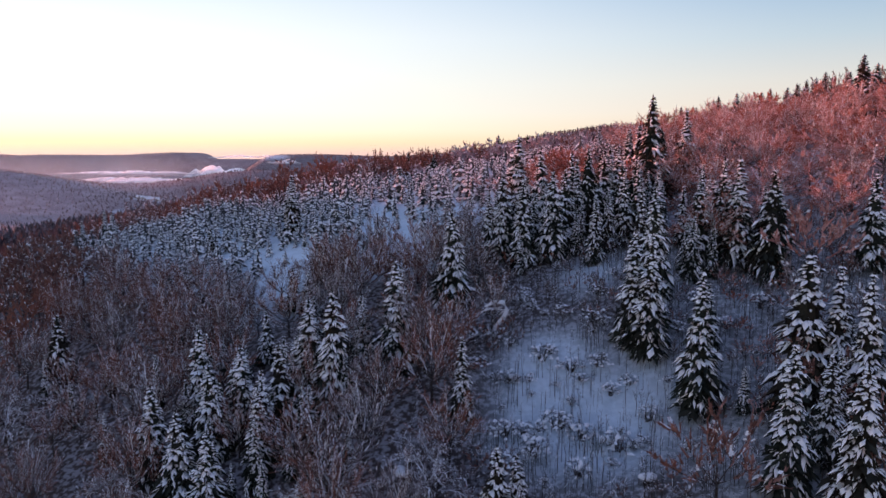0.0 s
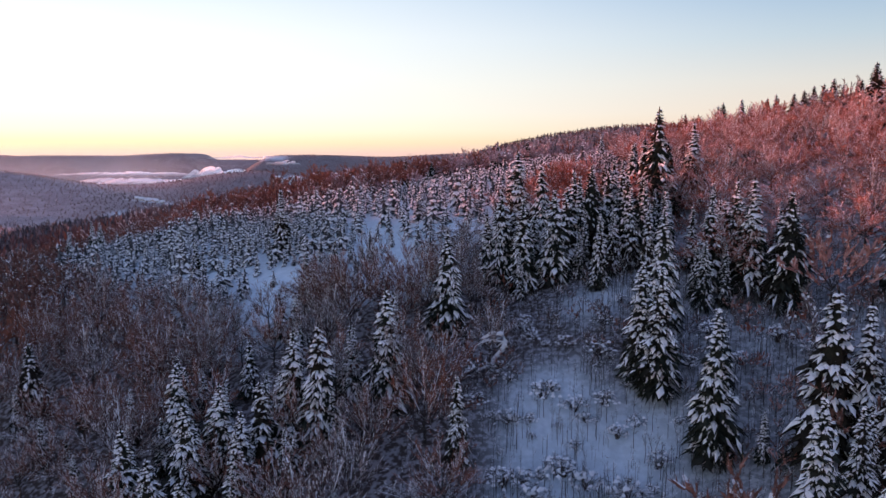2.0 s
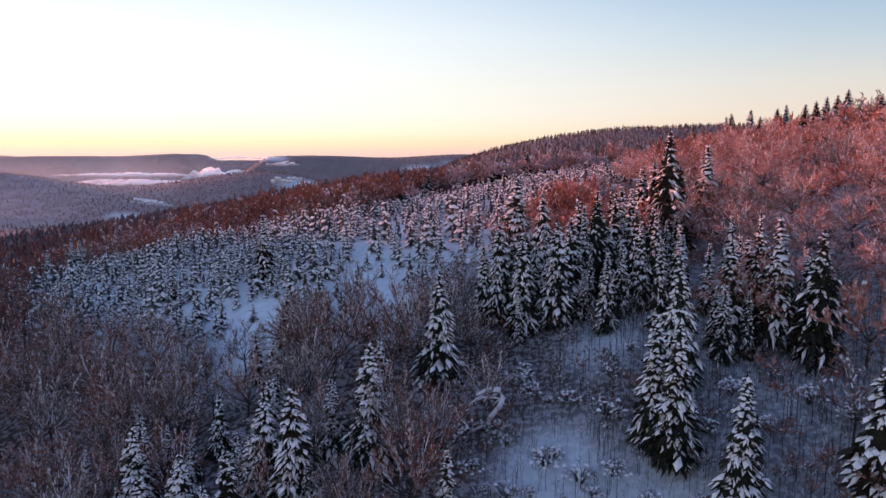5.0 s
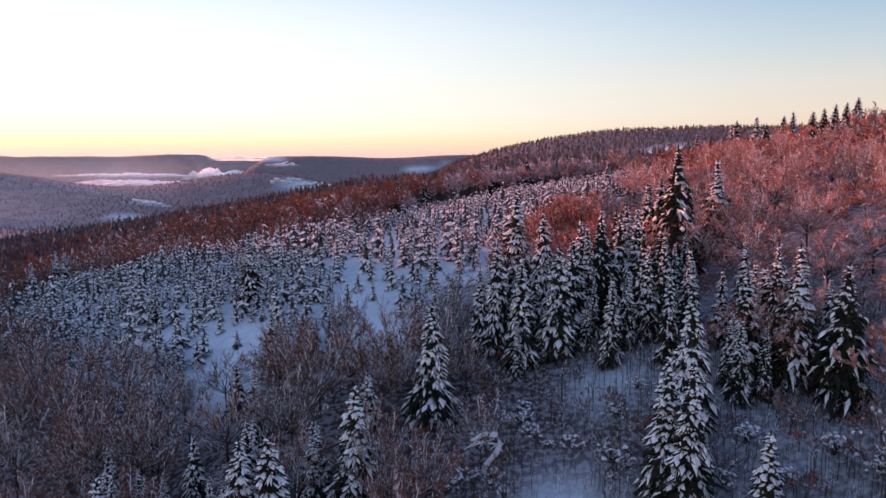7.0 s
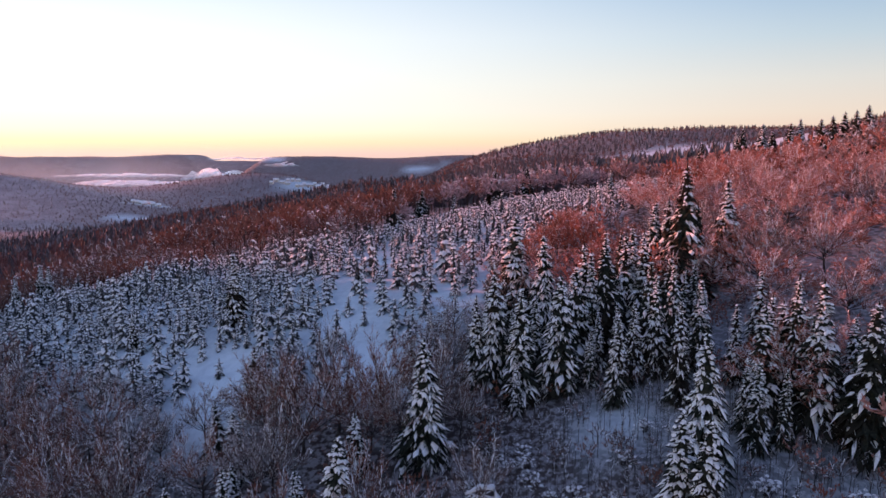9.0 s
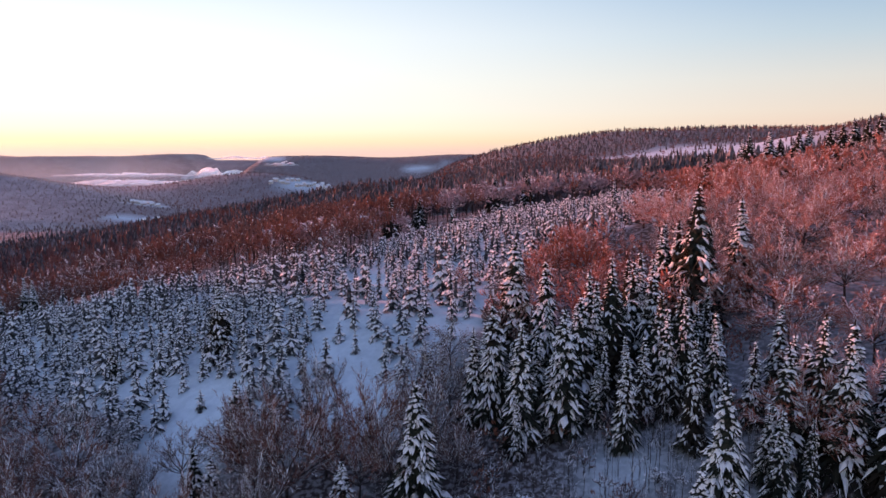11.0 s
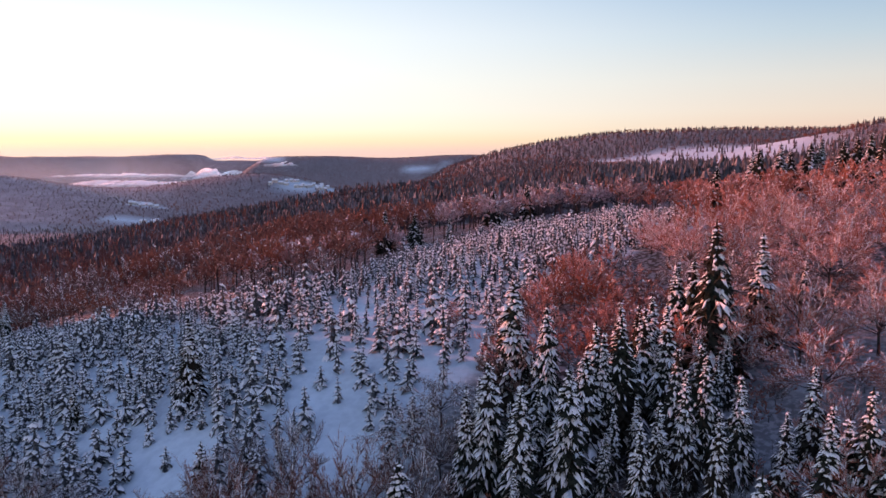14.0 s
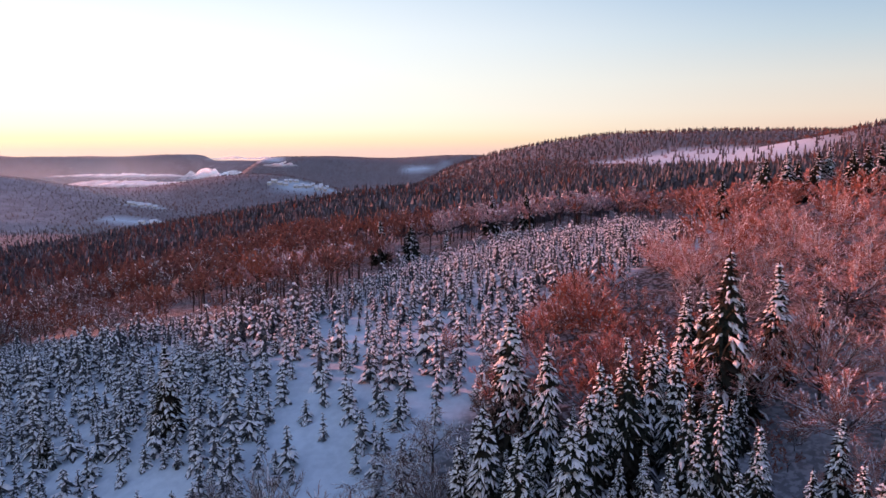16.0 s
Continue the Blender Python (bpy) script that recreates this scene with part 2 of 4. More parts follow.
OUTLINE = [(-125, 238), (-110, 240), (-71, 222), (-42, 214), (-28, 217), (-19, 217), (-14, 234), (-7, 284), (14, 294), (30, 306), (52, 310), (80, 290), (78, 256), (70, 222), (44, 202), (24, 192), (18, 168),
           (6, 150), (-2, 132), (-14, 134), (-24, 138), (-42, 141), (-62, 152), (-95, 182)]


def inside(x, y, poly):
    odd = False
    for (ax, ay), (bx, by) in zip(poly, poly[1:] + poly[:1]):
        if (ay > y) != (by > y) and x < (bx - ax) * (y - ay) / (by - ay) + ax:
            odd = not odd
    return odd


def axis(low, high, a, b, fine, grow, coarse):
    out, v = [a], a
    while v < b:
        v += fine
        out.append(v)
    while v < high:
        v += min(fine + grow * (v - b), coarse)
        out.append(v)
    v = a
    while v > low:
        v -= min(fine + grow * (a - v), coarse)
        out.insert(0, v)
    return np.array(out)


def mesh_from(name, verts, faces, smooth_faces=False, slots=(), index=None):
    me = bpy.data.meshes.new(name)
    me.from_pydata(verts if isinstance(verts, list) else verts.tolist(), [], faces if isinstance(faces, list) else faces.tolist())
    for mat in slots:
        me.materials.append(mat)
    if index is not None:
        me.polygons.foreach_set("material_index", index)
    if smooth_faces:
        me.polygons.foreach_set("use_smooth", [True] * len(me.polygons))
    me.update()
    return me


def build_ground():
    xs, ys = axis(-4600, 3600, -230, 170, 4.0, 0.04, 75), axis(-700, 4930, 30, 350, 4.0, 0.034, 62)
    gx, gy = np.meshgrid(xs, ys)
    gz = height(gx, gy)
    nx, ny = len(xs), len(ys)
    verts = np.stack([gx, gy, gz], -1).reshape(-1, 3)
    i = (np.arange(ny - 1)[:, None] * nx + np.arange(nx - 1)[None]).ravel()
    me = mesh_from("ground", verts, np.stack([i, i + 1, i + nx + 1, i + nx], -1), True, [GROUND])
    far = smooth(380, 620, verts[:, 1]) + smooth(260, 400, -verts[:, 0])
    x, y = verts[:, 0], verts[:, 1]
    young = np.array([inside(a, b, OUTLINE) if -130 < a < 70 and 130 < b < 302 else False for a, b in zip(x, y)], float)
    wood = np.where(far > 0.5, 1 - open_field(x, y), np.maximum((1 - clearing(x, y)) * (1 - 0.85 * young), 0.24 * (y < 130)) * np.where((x > 28) & (y < 155), 0.78, 1.0))
    # share of painted haze tint: sets in past 1500 m, thins to the right
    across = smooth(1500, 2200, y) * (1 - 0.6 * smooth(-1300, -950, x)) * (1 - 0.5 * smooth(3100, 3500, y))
    for key, values in (("wood", wood), ("haze_tint", across)):
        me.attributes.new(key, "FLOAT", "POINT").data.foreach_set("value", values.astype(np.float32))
    return tagged(new("ground", me), "snow-covered wooded hillside above a deep valley", "ground", kind="structure")


build_ground()


# ---------------------------------------------------------------- trees: meshes
class Shape:
    """Corners and faces that are gathered for one mesh."""

    def __init__(self):
        self.v, self.f, self.m = [], [], []

    def grid(self, rows, m=0):
        """A strip of equal rows of points, joined by quads."""
        start, wide = len(self.v), len(rows[0])
        for row in rows:
            self.v.extend(row)
        for a in range(len(rows) - 1):
            for b in range(wide - 1):
                k = start + a * wide + b
                self.f.append((k, k + 1, k + wide + 1, k + wide))
                self.m.append(m)

    def face(self, *points, m=0):
        k = len(self.v)
        self.v.extend(points)
        self.f.append(tuple(range(k, k + len(points))))
        self.m.append(m)

    def tube(self, points, radii, sides, m=0):
        rows = []
        for i, p in enumerate(points):
            a, b = points[max(i - 1, 0)], points[min(i + 1, len(points) - 1)]
            way = (b - a).normalized()
            u = way.orthogonal().normalized()
            w = way.cross(u)
            rows.append([tuple(p + (u * math.cos(s) + w * math.sin(s)) * radii[i]) for s in (2 * math.pi * k / sides for k in range(sides + 1))])
        self.grid(rows, m)

    def mesh(self, name, slots, soft=False):
        return mesh_from(name, [tuple(p) for p in self.v], self.f, soft, slots, self.m)


UP = Vector((0, 0, 1))


def finger(rng, leaf, snow, p, way, length, wide, droop, load, mats, fine):
    """One hanging branchlet: a roof of needles from its root to its tip, and a ridge of snow along its back."""
    side = Vector((-way.y, way.x, 0))
    side = side.normalized() if side.length > 1e-6 else Vector((1, 0, 0))
    mid = p + way * length * 0.55 - UP * length * droop * 0.3
    tip = p + way * length * 0.96 - UP * length * droop
    drop = UP * wide * rng.uniform(0.5, 0.95)
    a, b = mid + side * wide - drop, mid - side * wide - drop
    leaf.face(p, a, tip, m=mats[0])
    leaf.face(p, tip, b, m=mats[0])
    if fine:
        for sgn in (-1, 1):
            o = p.lerp(mid, rng.uniform(0.6, 1.0)) + side * sgn * wide * 0.5
            leaf.face(o, o + way * length * 0.18, o + side * sgn * wide * rng.uniform(0.7, 1.3) + way * length * 0.12 - UP * length * rng.uniform(0.18, 0.4), m=mats[0])
    if rng.random() < load:
        f, g = rng.uniform(0.0, 0.45), rng.uniform(0.5, 1.0)
        lift = UP * (0.02 * length + 0.03)
        start, end, fat = p.lerp(mid, f) + lift, mid.lerp(tip, g) + lift * 0.4, wide * rng.uniform(0.6, 1.05)
        high = mid + UP * fat * rng.uniform(0.35, 0.7) + lift
        left, right = mid + side * fat - UP * fat * 0.45 + lift, mid - side * fat - UP * fat * 0.45 + lift
        for tri in ((start, left, high), (start, high, right), (left, end, high), (high, end, right)):
            snow.face(*tri, m=mats[1])


def bough(rng, leaf, snow, root, turn, length, wide, droop, detail, load, mats=(0, 0)):
    """A bough of a spruce: it leaves the stem level and bends down, and carries a fan of hanging branchlets."""
    out = Vector((math.cos(turn), math.sin(turn), 0))
    finger(rng, leaf, snow, root, out + UP * 0.06, length, wide, droop, load, mats, detail > 1)
    if detail < 1:
        return
    for k in range(3 if detail > 1 else 1):
        sgn = (-1, 1)[(k + (turn > 3)) % 2]
        s = rng.uniform(0.15, 0.6)
        p = root + out * length * s - UP * length * droop * s * s * 0.6
        skew = turn + sgn * rng.uniform(0.3, 0.85)
        finger(rng, leaf, snow, p, Vector((math.cos(skew), math.sin(skew), 0)), length * rng.uniform(0.4, 0.65), wide * rng.uniform(0.6, 0.9), droop * rng.uniform(0.9, 1.4), load * 0.9, mats, False)


def spruce_shapes(seed, tall, tiers, boughs, spread, detail, load, low=0.06, mats=(0, 0)):
    """Needles and snow of a spruce of the given height."""
    rng = random.Random(seed)
    leaf, snow = Shape(), Shape() if mats == (0, 0) else None
    snow = snow or leaf
    for i in range(tiers):
        f = (i + 0.5) / tiers
        z = tall * (low + (0.97 - low) * f ** 0.95)
        reach = (1.1 if detail > 1 else 1.0) * spread * tall * (1 - f) ** (0.8 if detail > 1 else 0.6) * rng.uniform(0.82, 1.12) + (0.022 if detail > 1 else 0.04) * tall
        count = max(3, round(boughs * (0.45 + 0.55 * (1 - f))))
        first = rng.uniform(0, 6.28)
        for k in range(count):
            turn = (first + 6.283 * k / count + rng.uniform(-0.3, 0.3)) % 6.283
            length = reach * (rng.uniform(0.62, 1.18) if rng.random() < 0.85 else rng.uniform(0.3, 0.6))
            root = Vector((0, 0, z + rng.uniform(-0.5, 0.5) * tall / tiers))
            laden = load * min(1, (0.3 if detail > 1 else 0.8) + 1.15 * f) * (1 if rng.random() < 0.9 else 0.2)
            bough(rng, leaf, snow, root, turn, length, (0.085 * length + 0.0085 * tall) * rng.uniform(0.7, 1.25) * (1.1 if detail > 1 else 2.1), rng.uniform(0.35, 0.8) * (0.75 + 0.5 * (1 - f)), detail, laden, mats)
    sides = 9 if detail > 1 else 5
    rows = []
    for f, g in ((0.04, 0.5), (0.3, 0.62), (0.62, 0.55), (0.95, 0.3)):
        girth = spread * tall * (1 - f) ** 0.8 * g * (1.0 if detail > 1 else 0.6)
        ring = [rng.uniform(0.75, 1.15) * girth for _ in range(sides)]
        rows.append([Vector((math.cos(a) * q, math.sin(a) * q, tall * (f + rng.uniform(-0.012, 0.012)))) for a, q in zip((6.2832 * k / sides + f * 2 for k in range(sides + 1)), ring + ring[:1])])
    leaf.grid(rows, mats[0])
    for k in range(4):
        bough(rng, leaf, snow, Vector((0, 0, tall * 0.965)), rng.uniform(0, 6.28), (0.035 if detail > 1 else 0.09) * tall, (0.012 if detail > 1 else 0.035) * tall, 0.7, 0, 0.8, mats)
    leaf.tube([Vector((0, 0, tall * 0.93)), Vector((0, 0, tall * (1.0 if detail > 1 else 0.97)))], [0.010 * tall, 0.003 * tall], 3, mats[0])
    return leaf, snow


def part(name, me, parent, label=""):
    ob = new(name, me)
    ob.parent = parent
    return tagged(ob, label)


def trunk_mesh(tall, thick, lean=0.0):
    s = Shape()
    s.tube([Vector((0, 0, -1.2)), Vector((lean, 0, tall * 0.4)), Vector((lean * 0.5, 0, tall * 0.93))], [thick, thick * 0.7, thick * 0.12], 7)
    return s.mesh("trunk", [BARK], True)


def make_spruce(seed, tall, tiers, boughs, spread, detail, load, label, group, needles=NEEDLES):
    tree = tagged(new("spruce_tree"), label, "tree", group)
    leaf, snow = spruce_shapes(seed, tall, tiers, boughs, spread, detail, load)
    part("trunk", trunk_mesh(tall, 0.017 * tall), tree, "dark grey bark")
    tagged(part("crown", leaf.mesh("crown", [needles]), tree, "drooping dark green needles"), kind="stuff")
    tagged(part("snow_load", snow.mesh("snow_load", [SNOW], True), tree, "white snow pads on the boughs"), kind="stuff")
    return tree


def spike(shape, rng, p, q, wide, m):
    way = (q - p).normalized()
    u = way.cross(Vector((rng.uniform(-1, 1), rng.uniform(-1, 1), rng.uniform(-1, 1)))).normalized() * wide
    shape.face(p + u, p - u, q, m=m)


def strap(shape, p, q, a, b, m):
    """A flat tapering piece from p to q that lies level."""
    d = Vector((q.y - p.y, p.x - q.x, 0))
    d = d.normalized() if d.length > 1e-6 else Vector((1, 0, 0))
    shape.face(p + d * a, p - d * a, q - d * b, q + d * b, m=m)


def crown_shell(rng, twig, snow, tall, spread, lobes, clusters, per, thin, size, frost, mats, low=0.42):
    """The outer twigs of a crown: tufts that gather round several rounded lobes, with gaps between them, and flecks of snow."""
    round_it = []
    for i in range(lobes):
        turn, up = 6.283 * i * 0.618 + rng.uniform(-0.3, 0.3), rng.uniform(0.0, 1.0) ** 0.8
        flat = math.sqrt(max(0.0, 1 - up * up))
        way = Vector((math.cos(turn) * flat, math.sin(turn) * flat, up))
        size_of = rng.uniform(0.34, 0.5)
        at = Vector((way.x * spread * (1 - size_of), way.y * spread * (1 - size_of), tall * (low + (1 - low) * way.z * (1 - size_of * 0.8))))
        round_it.append((at, way, spread * size_of))
    for _ in range(clusters):
        at, way, size_of = rng.choice(round_it)
        n = Vector((rng.gauss(0, 1), rng.gauss(0, 1), rng.gauss(0, 1))).normalized()
        n = (n + way * 0.75 + UP * 0.25).normalized()
        p = at + n * size_of * rng.uniform(0.45, 1.0)
        p.z = min(p.z, tall * 0.98)
        for _ in range(per):
            w = (n + Vector((rng.uniform(-0.8, 0.8), rng.uniform(-0.8, 0.8), rng.uniform(-0.4, 0.9)))).normalized()
            o = p - w * size * 0.4
            spike(twig, rng, o, o + w * size * rng.uniform(0.6, 1.5), thin, mats[1])
        if rng.random() < frost:
            o = p + n * size * 0.3
            d = Vector((rng.uniform(-1, 1), rng.uniform(-1, 1), rng.uniform(-0.4, 0.4))).normalized() * size * rng.uniform(0.2, 0.5)
            strap(snow, o - d, o + d, size * rng.uniform(0.05, 0.13), size * 0.04, mats[2])


def beech_shapes(seed, tall, spread, limbs, branches, twigs, thin, frost, detail, mats=(0, 0, 0), droop=0.0, stem=0.25):
    """A bare beech: a forked trunk, limbs that fan out and upwards, branches along them and brushes of fine twigs, with snow on their backs."""
    rng = random.Random(seed)
    wood, twig, snow = (Shape(), Shape(), Shape()) if mats == (0, 0, 0) else [Shape()] * 3
    r = 0.014 * tall
    crotch = Vector((rng.uniform(-0.03, 0.03) * tall, rng.uniform(-0.03, 0.03) * tall, tall * rng.uniform(stem - 0.05, stem + 0.05)))
    heart = Vector((0, 0, tall * (stem + 0.11)))
    wood.tube([Vector((0, 0, -1.0 if detail else -0.08)), crotch * 0.5, crotch], [r * 1.3, r, r * 0.8], 6 if detail else 3, mats[0])

    def shake(size):
        return Vector((rng.uniform(-size, size), rng.uniform(-size, size), rng.uniform(-size, size)))

    for i in range(limbs):
        turn, up = 6.283 * i * 0.618 + rng.uniform(-0.25, 0.25), 0.12 + 0.86 * (i + rng.random()) / limbs
        flat = math.sqrt(1 - up * up)
        way = Vector((math.cos(turn) * flat, math.sin(turn) * flat, up))
        lump = 1 + 0.3 * noise.noise((way.x * 1.7 + seed, way.y * 1.7, way.z * 1.7))
        tip = Vector((way.x * spread * lump, way.y * spread * lump, heart.z + way.z * (tall * 0.98 - heart.z) * lump))
        tip = heart.lerp(tip, 0.86)
        tip.z -= droop * tall * 0.14 * flat
        base = crotch * rng.uniform(0.8, 1.0) + UP * tall * 0.1 * up
        bend = base.lerp(tip, 0.5) + Vector((way.x, way.y, 0)) * spread * (0.1 - 0.1 * droop) + UP * tall * (0.16 * droop - 0.03 * (1 - up)) + shake(0.03 * tall)
        run = [base * (1 - s) ** 2 + bend * 2 * s * (1 - s) + tip * s * s for s in (0, 0.25, 0.5, 0.75, 1.0)]
        run = [p + shake(0.011 * tall) if 0 < k < 4 else p for k, p in enumerate(run)]
        if detail:
            wood.tube(run, [r * 0.5, r * 0.4, r * 0.28, r * 0.17, r * 0.07], 3, mats[0])
            if rng.random() < frost + 0.15:
                for a, b in zip(run[1:], run[2:]):
                    strap(snow, a + UP * (r * 0.32 + 0.01), b + UP * (r * 0.22 + 0.01), 0.0062 * tall * (1 + droop), 0.0045 * tall * (1 + droop), mats[2])
        else:
            spike(wood, rng, run[0], run[2], r * 0.5, mats[0])
            spike(wood, rng, run[2], tip, r * 0.34, mats[0])
        for _ in range(branches):
            s = 0.16 + 0.84 * rng.random() ** 0.75
            k = min(3, int(s * 4))
            p = run[k].lerp(run[k + 1], s * 4 - k)
            d = ((tip - base).normalized() * 0.3 + (p - heart * 0.7).normalized() * 0.7 + UP * (0.3 - 0.3 * droop) + shake(0.8)).normalized()
            size = tall * rng.uniform(0.11, 0.22) * (1.2 - 0.4 * s)
            q = p + d * size * 0.55
            d2 = (d + UP * (0.35 - 1.3 * droop) + shake(0.2)).normalized()
            e = q + d2 * size * 0.5
            spike(wood, rng, p, q.lerp(e, 0.3), r * (0.16 if detail else 0.24), mats[0])
            spike(twig, rng, q, e, thin * 1.2, mats[1])
            if rng.random() < frost:
                fat = 0.0028 * tall * (1 + 0.5 * droop) if detail else thin * 1.2
                strap(snow, p.lerp(q, rng.uniform(0.3, 0.8)) + UP * fat, q.lerp(e, rng.uniform(0.1, 0.6)) + UP * fat, fat, fat * 0.6, mats[2])
            for _ in range(twigs):
                u = rng.uniform(0.1, 1.9)
                o = p.lerp(q, u) if u < 1 else q.lerp(e, u - 1)
                w = ((d if u < 1 else d2) + UP * (0.3 - 0.75 * droop) + shake(0.7)).normalized()
                z = o + w * tall * rng.uniform(0.035, 0.085)
                spike(twig, rng, o, z, thin * rng.uniform(0.7, 1.2), mats[1])
                if rng.random() < frost * 0.2:
                    strap(snow, o.lerp(z, 0.1) + UP * thin, o.lerp(z, rng.uniform(0.4, 0.7)) + UP * thin, thin * 2.2, thin * 1.4, mats[2])
    return wood, twig, snow


def make_beech(seed, tall, spread, frost, twig_material, droop, label, group):
    tree = tagged(new("beech_tree"), label, "tree", group)
    wood, twig, snow = beech_shapes(seed, tall, spread, *((15, 23, 13) if twig_material is SUNLIT_RIME_TWIGS else (12, 20, 11)), 0.030 if twig_material is SUNLIT_RIME_TWIGS else 0.026, frost, True, droop=droop)
    part("trunk", wood.mesh("trunk", [BARK], True), tree, "grey forked trunk and limbs")
    tagged(part("crown", twig.mesh("crown", [twig_material]), tree, "dense bare reddish twigs"), kind="stuff")
    tagged(part("snow_load", snow.mesh("snow_load", [SNOW]), tree, "thin white snow along the branches"), kind="stuff")
    return tree


def merged(name, slots, templates, places, label, category):
    """Many small trees joined into one mesh; places: template, x, y, turn, height scale, width scale."""
    vs, fs, ms, start = [], [], [], 0
    store = []
    for shape in templates:
        v = np.array([tuple(p) for p in shape.v])
        store.append((v, [np.array([f for f in shape.f if len(f) == n]).reshape(-1, n) for n in (3, 4)],
                      [np.array([m for f, m in zip(shape.f, shape.m) if len(f) == n], dtype=np.int32) for n in (3, 4)]))
    ground = height([p[1] for p in places], [p[2] for p in places])
    for (k, x, y, turn, tall, wide), z in zip(places, ground):
        v, faces, mats = store[k]
        c, s = math.cos(turn) * wide, math.sin(turn) * wide
        vs.append(np.stack([v[:, 0] * c - v[:, 1] * s + x, v[:, 0] * s + v[:, 1] * c + y, v[:, 2] * tall + z], -1))
        for f, m in zip(faces, mats):
            if len(f):
                fs.append(f + start)
                ms.append(m)
        start += len(v)
    verts = np.concatenate(vs)
    sizes = np.concatenate([np.full(len(f), f.shape[1]) for f in fs])
    loops = np.concatenate([f.ravel() for f in fs])
    me = bpy.data.meshes.new(name)
    me.vertices.add(len(verts))
    me.vertices.foreach_set("co", verts.astype(np.float32).ravel())
    me.loops.add(len(loops))
    me.loops.foreach_set("vertex_index", loops.astype(np.int32))
    me.polygons.add(len(sizes))
    me.polygons.foreach_set("loop_start", (np.cumsum(sizes) - sizes).astype(np.int32))
    me.polygons.foreach_set("material_index", np.concatenate(ms))
    for mat in slots:
        me.materials.append(mat)
    me.update(calc_edges=True)
    return tagged(new(name, me), label, category, kind="stuff")


def stand(x, y, tall, scale, turn, wide=None):
    """The pose of a tree on the ground."""
    w = scale if wide is None else wide
    return Matrix.LocRotScale((x, y, float(height(x, y)) - 0.1), Euler((0, 0, turn)), (w, w, scale))


def plant(template, x, y, scale, turn, wide=None):
    ob = copy_thing(template, Matrix())
    ob.matrix_basis = stand(x, y, 0, scale, turn, wide)
    return ob


# ---------------------------------------------------------------- tall spruces
NEAR = [(40.8, 80.5, 18.9), (34.7, 70.2, 15.9), (43.8, 79.6, 16.9), (44.5, 74.9, 18.0), (38.7, 64.7, 15.9), (31.2, 86.9, 18.0), (26.4, 100.1, 15.9), (28.0, 97.4, 16.8),
        (31.0, 107.2, 16.9), (2.4, 90.9, 10.9), (39.6, 72.6, 12.0), (35.6, 83.8, 6.0)]
LOWER = [(1.5, 119.0, 15.6), (-64.2, 119.6, 13.0), (-34.7, 102.0, 13.9), (-22.3, 96.9, 12.0), (-15.0, 97.9, 16.9), (-18.9, 101.1, 14.9), (-6.8, 104.0, 16.0), (-12.1, 107.0, 9.0),
         (-38.1, 92.4, 13.0), (-33.2, 87.8, 11.9), (-31.0, 94.5, 13.0), (-27.4, 96.7, 13.0), (-23.3, 89.1, 11.9), (-28.3, 84.2, 11.0), (5.6, 72.8, 10.0),
         (7.8, 73.8, 7.9), (-36.9, 109.1, 9.9), (-20.7, 101.4, 9.9),
         (-35.0, 105.9, 10.9), (-28.4, 98.6, 10.9), (-24.0, 93.8, 11.0), (-20.6, 110.6, 10.0), (-12.4, 109.7, 8.9), (-29.9, 94.8, 10.0), (-22.6, 122.4, 9.0),
         (-26.4, 127.2, 7.9), (-23.4, 136.5, 9.9), (-11.9, 108.9, 8.9), (-20.2, 112.7, 8.9), (-6.9, 118.9, 7.9), (-20.4, 101.3, 10.0), (-27.5, 111.8, 8.9)]
LADEN = [(-40.0, 123.4, 8.0), (-23.0, 103.5, 9.0), (-42.1, 103.3, 7.5), (-36.3, 100.3, 8.0), (-51.0, 104.0, 7.0), (-28.5, 102.8, 8.5), (-53.8, 114.8, 7.0), (-65.0, 116.5, 8.0),
         (-17.6, 93.5, 7.5), (-43.6, 108.1, 8.5), (-30.2, 108.8, 7.5), (-22.1, 116.8, 7.0), (-47.0, 98.0, 7.5), (-33.0, 96.5, 6.5), (-57.0, 108.5, 7.5), (-39.0, 114.0, 8.5), (-34.5, 112.0, 6.5)]
MIDDLE = [(15.1, 148.0, 17.9), (18.9, 143.2, 16.0), (10.9, 133.2, 15.9), (14.0, 127.5, 16.0), (19.3, 128.9, 16.0), (8.4, 133.3, 12.9), (23.9, 137.1, 16.0),
          (26.9, 137.2, 15.9), (31.2, 142.4, 14.0), (25.7, 123.2, 11.9), (31.9, 131.5, 13.9), (34.3, 130.8, 14.0), (32.5, 120.3, 13.0),
          (24.8, 136.6, 14.9), (22.5, 135.4, 13.9), (10.2, 138.2, 11.0), (13.4, 134.3, 9.9), (31.5, 127.3, 13.8), (34.2, 128.9, 13.9), (28.8, 145.4, 13.9),
          (30.6, 143.2, 14.0), (32.8, 145.3, 14.0), (33.2, 140.1, 14.9), (37.8, 151.6, 14.9), (39.6, 149.7, 16.0)]
RIGHT = [(43.8, 114.7, 16.0), (44.8, 111.3, 16.9), (48.3, 107.1, 15.9), (39.9, 114.0, 13.9), (34.9, 94.9, 9.8), (41.2, 146.6, 21.8), (49.8, 152.3, 16.8), (38.5, 153.0, 15.0),
         (44.6, 151.1, 14.0), (60.8, 161.9, 7.9), (37.9, 110.3, 10.0), (60.8, 103.1, 13.9), (40.7, 109.8, 9.0), (43.2, 116.9, 12.0)]
